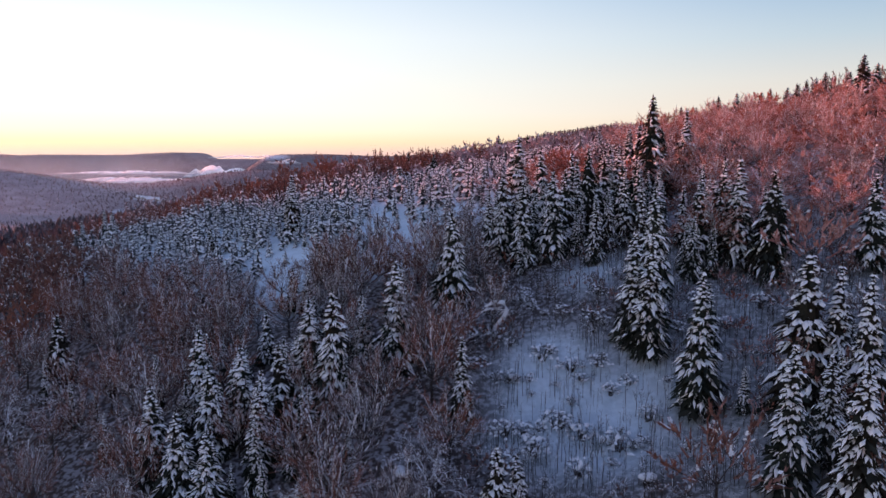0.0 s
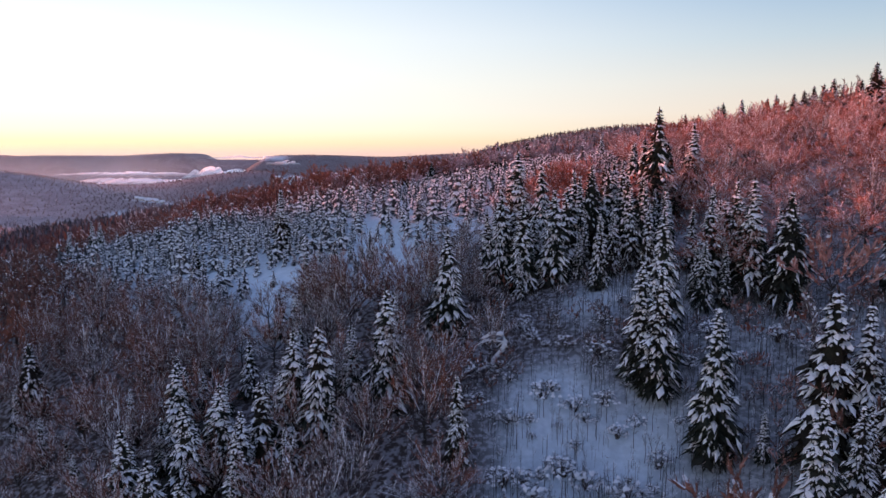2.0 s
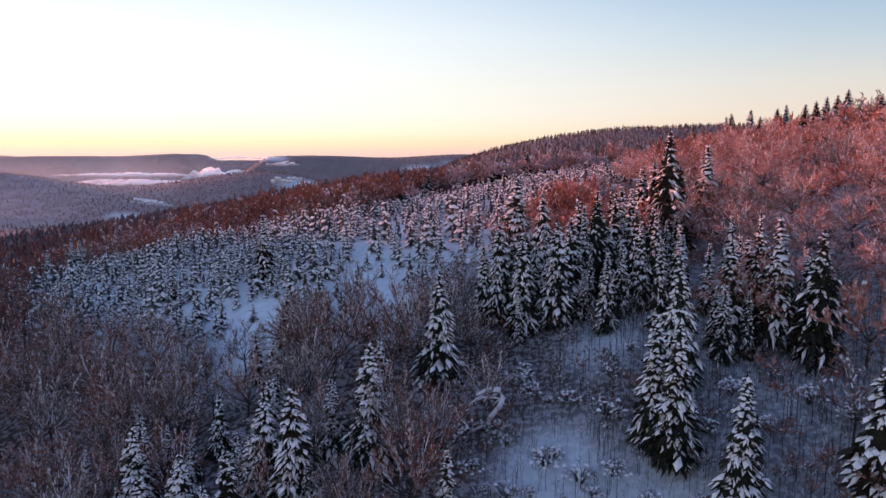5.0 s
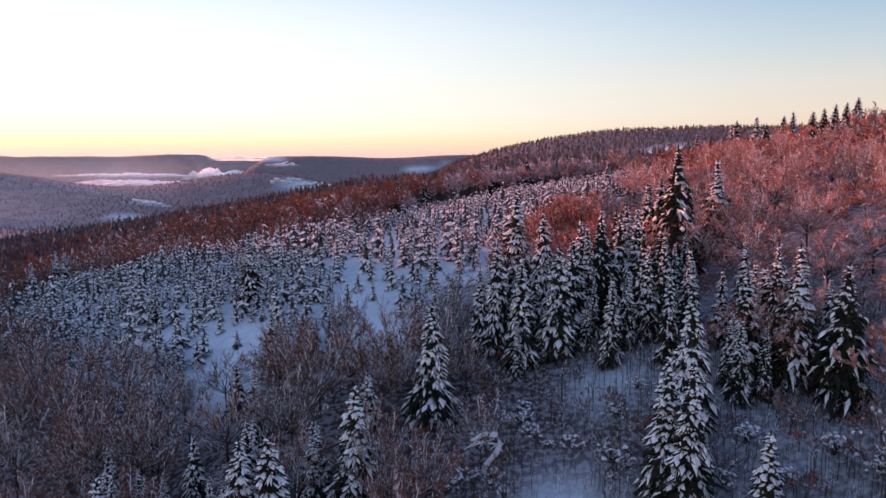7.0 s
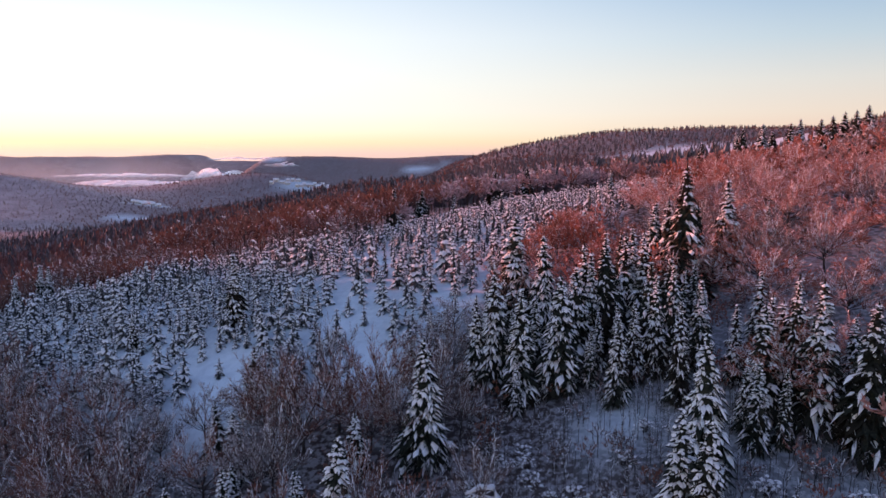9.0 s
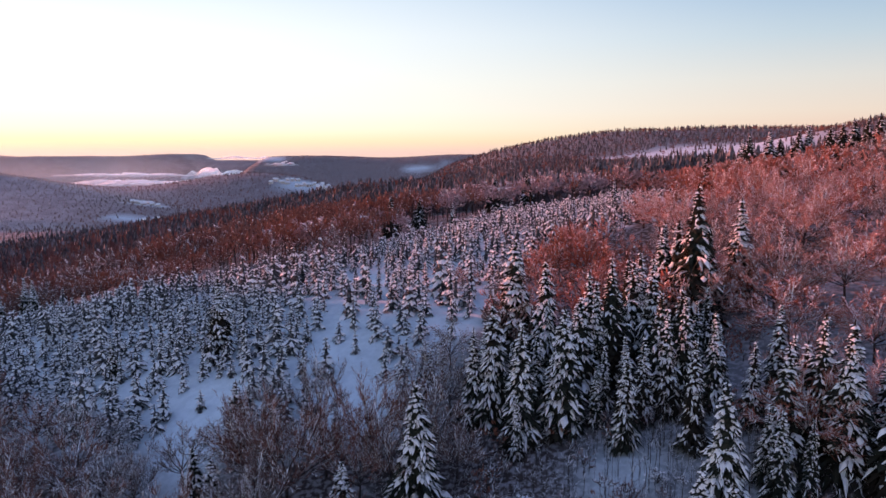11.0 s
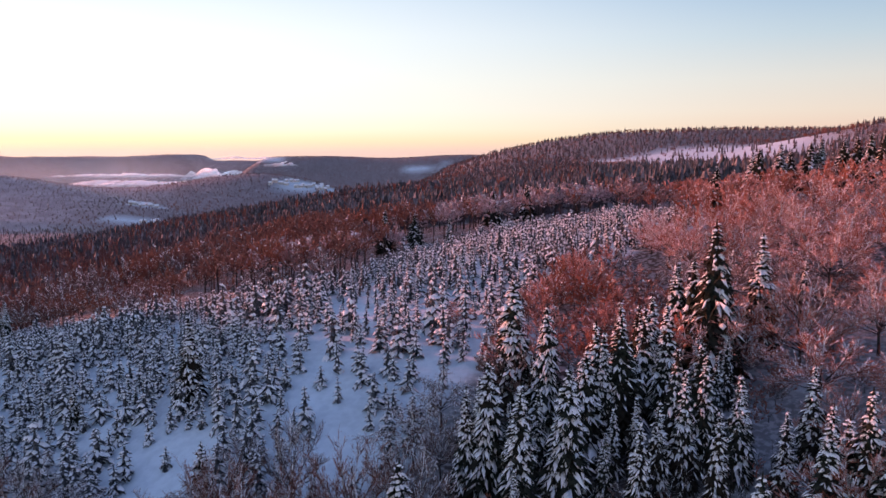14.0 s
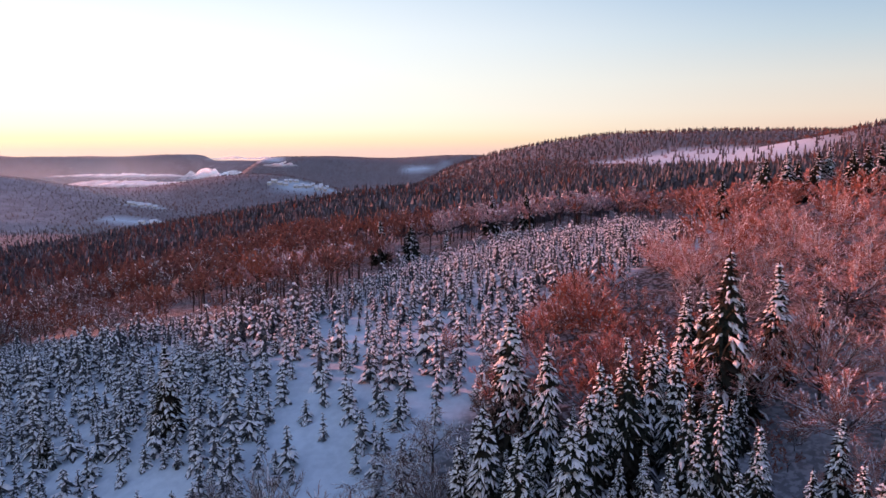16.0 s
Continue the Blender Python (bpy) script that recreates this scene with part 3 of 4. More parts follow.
BACK = [(-33.4, 162.3, 14.0), (-119.0, 241.0, 11.6), (-111.0, 240.0, 12.4), (-107.5, 238.0, 11.0), (47.6, 226.3, 9.0), (-51.7, 162.1, 7.9), (-14.0, 300.0, 14.5),
        (-3.7, 296.0, 12.2), (24.0, 322.0, 15.0), (37.0, 326.0, 13.6), (7.8, 290.0, 9.0)]
RIDGE = [(83.7, 262.0, 12.0), (103.2, 280.0, 15.9), (103.3, 285.0, 15.5), (112.0, 285.0, 16.6), (117.6, 290.0, 14.1), (121.4, 285.0, 15.4), (124.6, 285.0, 16.2),
         (127.7, 270.0, 14.7), (126.5, 275.0, 14.6), (127.1, 262.0, 14.8), (128.4, 258.0, 14.3), (127.4, 250.0, 14.6), (106.3, 190.0, 14.7), (104.2, 180.0, 12.6), (108.5, 200.0, 10.7)]

DARK = ((41.2, 146.6), (44.6, 151.1), (38.5, 153.0), (26.9, 137.2), (31.9, 131.5), (34.3, 130.8), (30.6, 143.2), (48.3, 107.1), (-64.2, 119.6))
SPRUCES = [(8, 15.0, 26, 12, 0.16, 0.95, "tall narrow spruce heavily laden with snow"), (11, 17.0, 28, 12, 0.15, 0.8, "tall dark spruce with snow pads on drooping boughs"),
           (14, 13.0, 23, 12, 0.19, 0.9, "broad spruce with snow on every bough"), (17, 16.0, 27, 11, 0.145, 0.6, "slender dark spruce with patchy snow"),
           (23, 14.0, 24, 13, 0.21, 1.0, "broad old spruce bowed under heavy snow"),
           (29, 16.0, 27, 14, 0.2, 0.32, "broad dark spruce with little snow on its boughs")]
spruce_heights = [row[1] for row in SPRUCES]
spruce_templates = [make_spruce(seed, tall, tiers, boughs, spread, 2, load, label, "tall spruces") for seed, tall, tiers, boughs, spread, load, label in SPRUCES]
rng = random.Random(5)
used = set()
for rows in (NEAR, LOWER, LADEN, MIDDLE, RIGHT, BACK, RIDGE):
    for x, y, tall in rows:
        k = 5 if rows is BACK and y > 290 or (x, y) in DARK else 4 if (x, y) in ((1.5, 119.0), (-15.0, 97.9), (15.1, 148.0), (18.9, 143.2), (10.9, 133.2)) else rng.choice((1, 5, 5)) if rows is RIDGE else 0 if rows is LADEN else rng.choice((0, 2, 4, 4, 4)) if rows is LOWER else rng.choice((0, 0, 2, 4)) if rows is NEAR else rng.choice((1, 1, 4)) if rows is BACK else rng.choice((0, 0, 1, 1, 2, 3, 4))
        s = tall / spruce_heights[k]
        w = s * (rng.uniform(1.3, 1.6) if rows is RIDGE or rows is BACK and y > 290 else rng.uniform(1.05, 1.3) if k == 2 or rows is LOWER or rows is BACK else rng.uniform(0.9, 1.15))
        if k in used:
            plant(spruce_templates[k], x, y, s, rng.uniform(0, 6.28), w)
        else:
            used.add(k)
            spruce_templates[k].matrix_basis = stand(x, y, 0, s, rng.uniform(0, 6.28), w)
# spruces of the thicket that stand between the tall ones
fill = []
for cx, cy, sx, sy, many in ((24, 134, 11, 10, 26), (38, 128, 5, 12, 6), (-26, 91, 10, 9, 26), (46, 78, 5, 8, 7), (44, 112, 6, 4, 4)):
    for _ in range(many):
        x, y = rng.gauss(cx, sx * 0.7), rng.gauss(cy, sy * 0.7)
        if all(math.hypot(x - a, y - b) > 1.7 for rows in (NEAR, LOWER, LADEN, MIDDLE, RIGHT, fill) for a, b, _ in rows) and not (20 < x < 28 and y < 122):
            fill.append((x, y, rng.uniform(7.5, 12.5) if x > 0 else rng.uniform(5.0, 9.5)))
for x, y, tall in fill:
    k = rng.choice((0, 1, 1, 3))
    s = tall / spruce_heights[k]
    plant(spruce_templates[k], x, y, s, rng.uniform(0, 6.28), s * rng.uniform(0.9, 1.15))
TALL = np.array([(x, y) for rows in (NEAR, LOWER, LADEN, MIDDLE, RIGHT, BACK, RIDGE, fill) for x, y, _ in rows])


def clear_of(x, y, room):
    if any(math.hypot(a - x, (b - 3 - y) * 0.6) < 4.5 for a, b, _ in BACK[1:4] + BACK[6:]):
        return False
    return np.min(np.hypot(TALL[:, 0] - x, TALL[:, 1] - y)) > room


# ---------------------------------------------------------------- young spruces
def young_places():
    rng = random.Random(21)
    out = []
    y = 128.0
    while y < 302:
        x = -126.0
        while x < 66:
            px, py = x + rng.uniform(-0.9, 0.9), y + rng.uniform(-0.9, 0.9)
            gap = noise.noise((px * 0.11, py * 0.08, 3.0)) * 0.5 + 0.5
            chance = 0.95 - 0.74 * float(clearing(px, py)) - 0.35 * (gap > 0.56) * (py < 200)
            if inside(px, py, OUTLINE) and rng.random() < chance and clear_of(px, py, 1.6):
                tall = rng.uniform(2.6, 6.2) * (0.78 if py > 210 else 1.0) * (0.8 + 0.45 * (noise.noise((px * 0.05, py * 0.05, 9.0)) + 0.4))
                if rng.random() < 0.04:
                    tall *= 1.5
                out.append((px, py, max(tall, 1.3)))
            x += 2.7 if y < 205 else 2.35
        y += 2.7 if y < 205 else 2.35
    return sorted(out, key=lambda p: p[1] - 0.15 * abs(p[0]))


YOUNG = [(31, 5.0, 8, 8, 0.29, 0.95), (34, 4.5, 7, 8, 0.33, 0.85), (37, 5.5, 9, 7, 0.25, 0.9), (39, 4.0, 7, 8, 0.31, 1.0)]
young_templates = [make_spruce(seed, tall, tiers, boughs, spread, 1, load, "young spruce buried in snow in the plantation", "young spruces", FROST_NEEDLES) for seed, tall, tiers, boughs, spread, load in YOUNG]
young_low = [spruce_shapes(seed + 5, 1.0, 5, 6, 0.32, 0, load, mats=(0, 1))[0] for seed, load in ((41, 1.0), (43, 0.85), (47, 0.95))]
young_low += [spruce_shapes(seed, 1.0, 7, 7, 0.30, 1, load, mats=(0, 1))[0] for seed, load in ((31, 1.0), (34, 0.8), (38, 0.9))]
places = young_places()
rest = []
rng = random.Random(6)
for i, (x, y, tall) in enumerate(places):
    k = rng.randrange(4)
    s, turn = tall / YOUNG[k][1], rng.uniform(0, 6.28)
    if i < 4:
        young_templates[i].matrix_basis = stand(x, y, 0, tall / YOUNG[i][1], turn)
    elif i < 150:
        plant(young_templates[k], x, y, s, turn, s * rng.uniform(0.85, 1.2))
    else:
        rest.append((rng.randrange(3) + (3 if i < 550 else 0), x, y, turn, tall, tall * rng.uniform(0.85, 1.25)))
merged("young_spruce_plantation", [FROST_NEEDLES, SNOW], young_low, rest, "dense plantation of young snow-covered spruces", "trees")


# ---------------------------------------------------------------- bare beeches
BEECHES = [(51, 12.0, 5.6, 0.65, TWIGS, 0.0, "bare beech with brown twigs and a little snow"), (53, 12.0, 5.0, 0.8, FROST_TWIGS, 0.0, "bare beech with frosted twigs and snowy limbs"),
           (57, 12.0, 6.0, 0.6, SUNLIT_RIME_TWIGS, 0.0, "bare beech with rime, its twigs coloured rust-red as if sunlit"), (59, 9.0, 5.6, 1.3, FROST_TWIGS, 0.9, "low spreading beech bowed under snow"),
           (58, 12.0, 5.8, 1.2, SUNLIT_RIME_TWIGS, 0.4, "broad beech with snow on rimed twigs coloured as if sunlit")]
beech_templates = [make_beech(seed, tall, spread, frost, twig, droop, label, "bare beeches") for seed, tall, spread, frost, twig, droop, label in BEECHES]
beech_low = [beech_shapes(seed, 1.0, spread, limbs, branches, twigs, thin, frost, False, (0, slot, 3), stem=stem)[0] for seed, spread, limbs, thin, frost, slot, branches, twigs, stem in (
    (61, 0.44, 8, 0.0092, 0.22, 1, 10, 6, 0.25), (63, 0.42, 8, 0.0092, 0.5, 2, 10, 6, 0.25), (65, 0.40, 8, 0.0092, 0.12, 1, 10, 6, 0.25),
    (67, 0.44, 6, 0.019, 0.05, 1, 6, 6, 0.25), (69, 0.43, 6, 0.019, 0.2, 2, 6, 6, 0.25), (71, 0.42, 6, 0.019, 0.05, 1, 6, 6, 0.25),
    (73, 0.50, 10, 0.0115, 0.16, 4, 12, 8, 0.2), (75, 0.48, 6, 0.019, 0.08, 4, 6, 6, 0.25),
    (77, 0.27, 6, 0.0125, 0.04, 1, 7, 6, 0.5), (79, 0.30, 6, 0.02, 0.2, 5, 7, 7, 0.4))]


def beech_chance(x, y):
    """How thick the bare wood stands."""
    if inside(x, y, OUTLINE) or float(clearing(x, y)) > 0.25:
        return 0.0
    if 3 < x < 37 and 58 < y < 124 or math.hypot((x - 0.5) / 5, (y - 111) / 9) < 1:
        return 0.06
    if y < 150 and x < 6:
        return 0.85
    if 6 <= x < 42 and 120 < y < 149:
        return 0.1
    if x > 30 and y < 112:
        return 0.35
    return 0.9


def beech_places():
    rng = random.Random(77)
    out = []
    y = 52.0
    while y < 460:
        small = 150 < y < 222
        gap = 3.8 if small else 5.8 if y < 200 else 6.2 if y < 350 else 7.4
        x = -0.63 * y - 40
        while x < (min(0.62 * y + 40, 150) if y < 362 else -40):
            px, py = x + rng.uniform(-0.45, 0.45) * gap, y + rng.uniform(-0.45, 0.45) * gap
            thin_out = 1.0 if px > 40 and py < 300 else 0.75 if small and px > 8 else 0.42 if small else 0.75 if px > 45 and py < 300 else 0.9
            if rng.random() < beech_chance(px, py) * thin_out and clear_of(px, py, 1.6) and (px < 40 or py > 300 or all(math.hypot(px - a, py - b) > (8.0 if py < 240 else 6.2) for a, b in out[-150:])):
                out.append((px, py))
            x += gap
        y += gap
    return out


low, near = [], []
for x, y in beech_places():
    dense = x > 40 and 105 < y < 240 or -75 < x < 10 and 70 < y < 152
    (near if dense else low).append((x, y))
rng = random.Random(9)
near.sort(key=lambda p: math.hypot(p[0] - 8, p[1] - 75))
low += near[190:]
placed = set()
for x, y in near[:190]:
    # ridge side gets the twigs coloured as if sunlit, the left wood the darker ones
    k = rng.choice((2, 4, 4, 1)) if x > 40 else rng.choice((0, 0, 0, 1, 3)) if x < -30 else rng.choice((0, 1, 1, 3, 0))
    tall = rng.uniform(8.5, 12.5) if x > 40 else rng.uniform(8.5, 13.5)
    tall *= 0.75 if k == 3 else 1.0
    s, turn = tall / BEECHES[k][1], rng.uniform(0, 6.28)
    wide = s * (rng.uniform(1.1, 1.35) if x > 40 else rng.uniform(0.85, 1.15))
    if k in placed:
        plant(beech_templates[k], x, y, s, turn, wide)
    else:
        placed.add(k)
        beech_templates[k].matrix_basis = stand(x, y, 0, s, turn, wide)
for x, y, tall, k in ((-14.0, 123.0, 14.0, 0), (-18.5, 126.0, 11.5, 1), (-10.0, 127.0, 11.0, 0), (-29.0, 131.0, 9.0, 1), (8.6, 173.0, 5.5, 2), (25.0, 178.5, 7.0, 2), (-20.0, 141.5, 7.0, 1)):
    plant(beech_templates[k], x, y, tall / BEECHES[k][1], x, tall / BEECHES[k][1] * 1.15)
spots = []
for x, y in low:
    belt = noise.noise((x * 0.03, y * 0.03, 1.0))
    tall = rng.uniform(11.5, 16) if 285 < y < 365 and x < 75 else rng.uniform(6.5, 9.5) if x > 50 and 225 < y < 300 else rng.uniform(7, 11.5) if x > 50 and 140 < y <= 225 else rng.uniform(5.5, 9) if 8 < x <= 50 and 150 < y < 280 else rng.uniform(6.5, 9.5) if x < -30 and 215 < y < 290 else rng.uniform(9, 13)
    # rimed crowns in the sunlit colour, mostly on the ridge side
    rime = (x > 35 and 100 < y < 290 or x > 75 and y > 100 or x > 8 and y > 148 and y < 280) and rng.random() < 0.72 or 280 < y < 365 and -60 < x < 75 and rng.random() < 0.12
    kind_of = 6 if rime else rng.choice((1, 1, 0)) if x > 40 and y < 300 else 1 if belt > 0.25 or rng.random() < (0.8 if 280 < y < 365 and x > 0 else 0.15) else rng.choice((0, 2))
    tall_row = -62 < x < 75 and 285 < y < 365 or -62 < x < -8 and 226 < y <= 285
    if tall_row:
        tall = rng.uniform(10, 14.5)
        spots.append((9 if x > 2 and rng.random() < 0.75 or rng.random() < 0.15 else 8, x, y, rng.uniform(0, 6.28), tall, tall * rng.uniform(0.95, 1.3)))
        continue
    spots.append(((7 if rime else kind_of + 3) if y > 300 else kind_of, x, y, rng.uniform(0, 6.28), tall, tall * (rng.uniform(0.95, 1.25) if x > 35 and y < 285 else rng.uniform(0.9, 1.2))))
merged("beech_wood", [BARK, TWIGS, FROST_TWIGS, SNOW, SUNLIT_RIME_TWIGS, HOAR_TWIGS], beech_low, spots, "bare beech wood in snow with rust-red crowns, some coloured as sunlit", "trees")


# ---------------------------------------------------------------- distant woods
def far_spruce_shape(seed):
    rng, s = random.Random(seed), Shape()
    for z, r in ((0.05, 0.19), (0.28, 0.16), (0.5, 0.125), (0.7, 0.085)):
        for k in range(4):
            a, b = 1.571 * k + rng.uniform(-0.3, 0.3) + z * 3, 1.571 * (k + 1) + z * 3
            g = r * rng.uniform(0.8, 1.2)
            s.face(Vector((math.cos(a) * g, math.sin(a) * g, z + rng.uniform(-0.05, 0.05))), Vector((math.cos(b) * g, math.sin(b) * g, z + rng.uniform(-0.05, 0.05))),
                   Vector((0, 0, min(1.0, z + 0.38))), m=rng.choice((0, 0, 1)))
    return s


def far_beech_shape(seed):
    rng, s = random.Random(seed), Shape()
    for k in range(24):
        a = rng.uniform(0, 6.28)
        r = rng.uniform(0.05, 0.46)
        o = Vector((math.cos(a) * r * 0.5, math.sin(a) * r * 0.5, rng.uniform(0.2, 0.55)))
        spike(s, rng, o, Vector((math.cos(a) * r, math.sin(a) * r, rng.uniform(0.6, 1.0) * (1.05 - 0.5 * r))), rng.uniform(0.014, 0.03), 2)
    return s


def recoloured(shape):
    out = Shape()
    out.v, out.f, out.m = shape.v, shape.f, [1] * len(shape.m)
    return out


def spruce_share(x, y):
    """How far the far woods are spruce: a dark belt behind the beeches, patches on the hill."""
    patch = 0.5 + 0.9 * noise.noise((x * 0.006, y * 0.006, 2.0)) + 0.35 * noise.noise((x * 0.02, y * 0.02, 5.0))
    if y < 470:
        return 0.92 if x > -40 else 0.0
    if y < 760:
        return (0.95 if x > -60 else 0.5 + 0.4 * float(smooth(-220, -60, x)) if y > 520 else 0.25) * (0.7 + 0.5 * patch)
    if x > -30 and y < 1500:
        return 0.15 + 0.75 * patch
    return 0.35 + 0.5 * patch


def far_places():
    rng = random.Random(101)
    near_part, far_part = [], []
    y = 368.0
    while y < 4300:
        gap = 6.5 + 0.006 * (y - 368) if y < 2100 else 22.0
        x = -0.66 * y - 80
        while x < min(0.62 * y + 80, 1150 if y < 2100 else 250):
            px, py = x + rng.uniform(-0.5, 0.5) * gap, y + rng.uniform(-0.5, 0.5) * gap
            if float(open_field(px, py)) < 0.35 + 0.7 * (rng.random() < 0.2):
                spruce = rng.random() < spruce_share(px, py)
                tall = rng.uniform(9, 16) * (1.0 if py < 900 else 0.72)
                if py < 470 and not spruce:
                    pass
                elif py < 2100:
                    near_part.append((rng.randrange(3) if spruce else 3 + rng.randrange(3), px, py, rng.uniform(0, 6.28), tall if spruce else tall * 0.85, tall * (rng.uniform(0.75, 1.1) if spruce else rng.uniform(0.9, 1.3))))
                else:
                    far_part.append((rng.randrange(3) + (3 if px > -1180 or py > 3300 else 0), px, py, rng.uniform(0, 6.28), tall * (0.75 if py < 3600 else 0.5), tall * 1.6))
            x += gap
        y += gap
    return near_part, far_part


far_shapes = [far_spruce_shape(s) for s in (1, 2, 3)] + [far_beech_shape(s) for s in (4, 5, 6)]
nearer, farther = far_places()
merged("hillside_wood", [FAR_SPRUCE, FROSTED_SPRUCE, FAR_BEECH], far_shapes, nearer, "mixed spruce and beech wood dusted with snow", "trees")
merged("valley_wood", [PALE_WOOD, DIM_WOOD], far_shapes[:3] + [recoloured(s) for s in far_shapes[:3]], farther, "frosted wood on the hills across the valley, paled with haze colour", "trees")


# ---------------------------------------------------------------- shrubs, saplings and a bowed trunk on the open snow
def make_shrub(seed, label):
    rng = random.Random(seed)
    shrub = tagged(new("snowy_shrub"), label, "shrub", "shrubs in the gully")
    stems, snow = Shape(), Shape()
    for k in range(22):
        turn, reach, top = rng.uniform(0, 6.28), rng.uniform(0.4, 1.3), rng.uniform(0.7, 1.7)
        out = Vector((math.cos(turn), math.sin(turn), 0))
        stems.tube([Vector((0, 0, -0.2)) + out * 0.1, out * reach * 0.5 + UP * top * 0.8, out * reach + UP * top * rng.uniform(0.6, 1.0)], [0.03, 0.02, 0.008], 3)
    crown_shell(rng, stems, snow, 1.8, 1.3, 6, 110, 4, 0.012, 0.26, 0.9, (0, 0, 0), 0.25)
    for k in range(26):
        turn, reach = rng.uniform(0, 6.28), rng.uniform(0.1, 1.25)
        p = Vector((math.cos(turn) * reach, math.sin(turn) * reach, 1.75 * math.sqrt(max(0.05, 1 - (reach / 1.4) ** 2)) * rng.uniform(0.35, 1.05)))
        a, b = Vector((rng.uniform(-1, 1), rng.uniform(-1, 1), 0)).normalized() * rng.uniform(0.1, 0.3), rng.uniform(0.05, 0.2)
        side = Vector((-a.y, a.x, 0)).normalized() * b
        snow.grid([[p - a - UP * 0.06] * 3, [p - a * 0.4 + side - UP * 0.03, p - a * 0.4 + UP * b, p - a * 0.4 - side - UP * 0.03],
                   [p + a * 0.4 + side - UP * 0.05, p + a * 0.4 + UP * b * 0.8, p + a * 0.4 - side - UP * 0.05], [p + a - UP * 0.1] * 3])
    tagged(part("brushwood", stems.mesh("brushwood", [BARK]), shrub, "thin dark tangled stems"), kind="stuff")
    tagged(part("snow_load", snow.mesh("snow_load", [SNOW], True), shrub, "lumps of white snow"), kind="stuff")
    return shrub


SHRUBS = [(13.9, 99.4, 1.5), (17.4, 97.1, 1.4), (8.8, 96.0, 1.2), (14.2, 88.4, 1.5), (17.1, 86.6, 1.6), (20.8, 84.3, 1.5), (21.3, 97.4, 1.4), (21.9, 92.9, 1.2),
          (28.0, 96.6, 1.0), (22.0, 105.4, 1.5), (18.0, 108.5, 1.2), (13.5, 112.0, 1.1), (25.5, 88.0, 1.2), (11.0, 84.0, 1.4), (7.0, 82.0, 1.3), (5.0, 100.0, 1.1), (15.5, 80.0, 1.3),
          (24.0, 112.0, 1.1), (27.5, 116.5, 1.0), (36.5, 104.0, 1.3), (38.5, 98.0, 1.2), (47.0, 96.0, 1.3), (44.0, 100.0, 1.4)]
rng = random.Random(14)
MORE = [(rng.uniform(4, 34), rng.uniform(78, 118), 0.5 + 0.9 * rng.random() ** 2) for _ in range(50)]
shrubs = [make_shrub(s, "bent shrub matted with snow on the open slope") for s in (3, 4, 5)]
rng = random.Random(12)
for i, (x, y, size) in enumerate(SHRUBS + MORE):
    m = stand(x, y, 0, size * rng.uniform(0.8, 1.15), rng.uniform(0, 6.28), size * rng.uniform(1.0, 1.35))
    if i < 3:
        shrubs[i].matrix_basis = m
    else:
        ob = copy_thing(shrubs[i % 3], Matrix())
        ob.matrix_basis = m


def sapling_shape(seed):
    rng, s = random.Random(seed), Shape()
    s.tube([Vector((0, 0, -0.1)), Vector((rng.uniform(-0.03, 0.03), rng.uniform(-0.03, 0.03), 0.5)), Vector((rng.uniform(-0.08, 0.08), rng.uniform(-0.08, 0.08), 1))], [0.011, 0.009, 0.004], 3, 0)
    for k in range(9):
        z, a = rng.uniform(0.35, 0.95), rng.uniform(0, 6.28)
        p = Vector((0, 0, z))
        q = p + Vector((math.cos(a) * 0.16, math.sin(a) * 0.16, rng.uniform(0.02, 0.2)))
        spike(s, rng, p, q, 0.006, 0)
        if k % 4 == 0:
            d = Vector((-math.sin(a), math.cos(a), 0)) * 0.007
            s.face(p + d + UP * 0.012, p - d + UP * 0.012, q - d + UP * 0.014, q + d + UP * 0.014, m=1)
    return s


spots = []
for _ in range(4600):
    x, y = rng.uniform(-4, 62), rng.uniform(70, 128)
    if clear_of(x, y, 1.5) and rng.random() > 0.6 * float(clearing(x, y)) * (noise.noise((x * 0.15, y * 0.15, 0)) > -0.1):
        tall = 1.2 + 2.8 * rng.random() ** 1.5
        spots.append((rng.randrange(3), x, y, rng.uniform(0, 6.28), tall, tall * rng.uniform(0.8, 1.2)))
merged("saplings", [BARK, SNOW], [sapling_shape(s) for s in (1, 2, 3)], spots, "thin bare saplings standing in the snow", "saplings")


spots = []
for _ in range(1500):
    x, y = rng.uniform(0, 72), rng.uniform(72, 165)
    if clear_of(x, y, 1.2) and rng.random() > 1.15 * float(clearing(x, y)) and noise.noise((x * 0.12, y * 0.12, 7.0)) > -0.12 and not inside(x, y, OUTLINE) and (y < 128 or x > 40):
        tall = rng.uniform(1.4, 3.6)
        spots.append((rng.choice((4, 4, 5)) if x < 36 else rng.choice((4, 7, 5)), x, y, rng.uniform(0, 6.28), tall, tall * rng.uniform(0.9, 1.5)))
merged("scrub", [BARK, TWIGS, FROST_TWIGS, SNOW, SUNLIT_RIME_TWIGS], beech_low, spots[:480], "low snowy scrub of bare twigs on the open slope", "scrub")


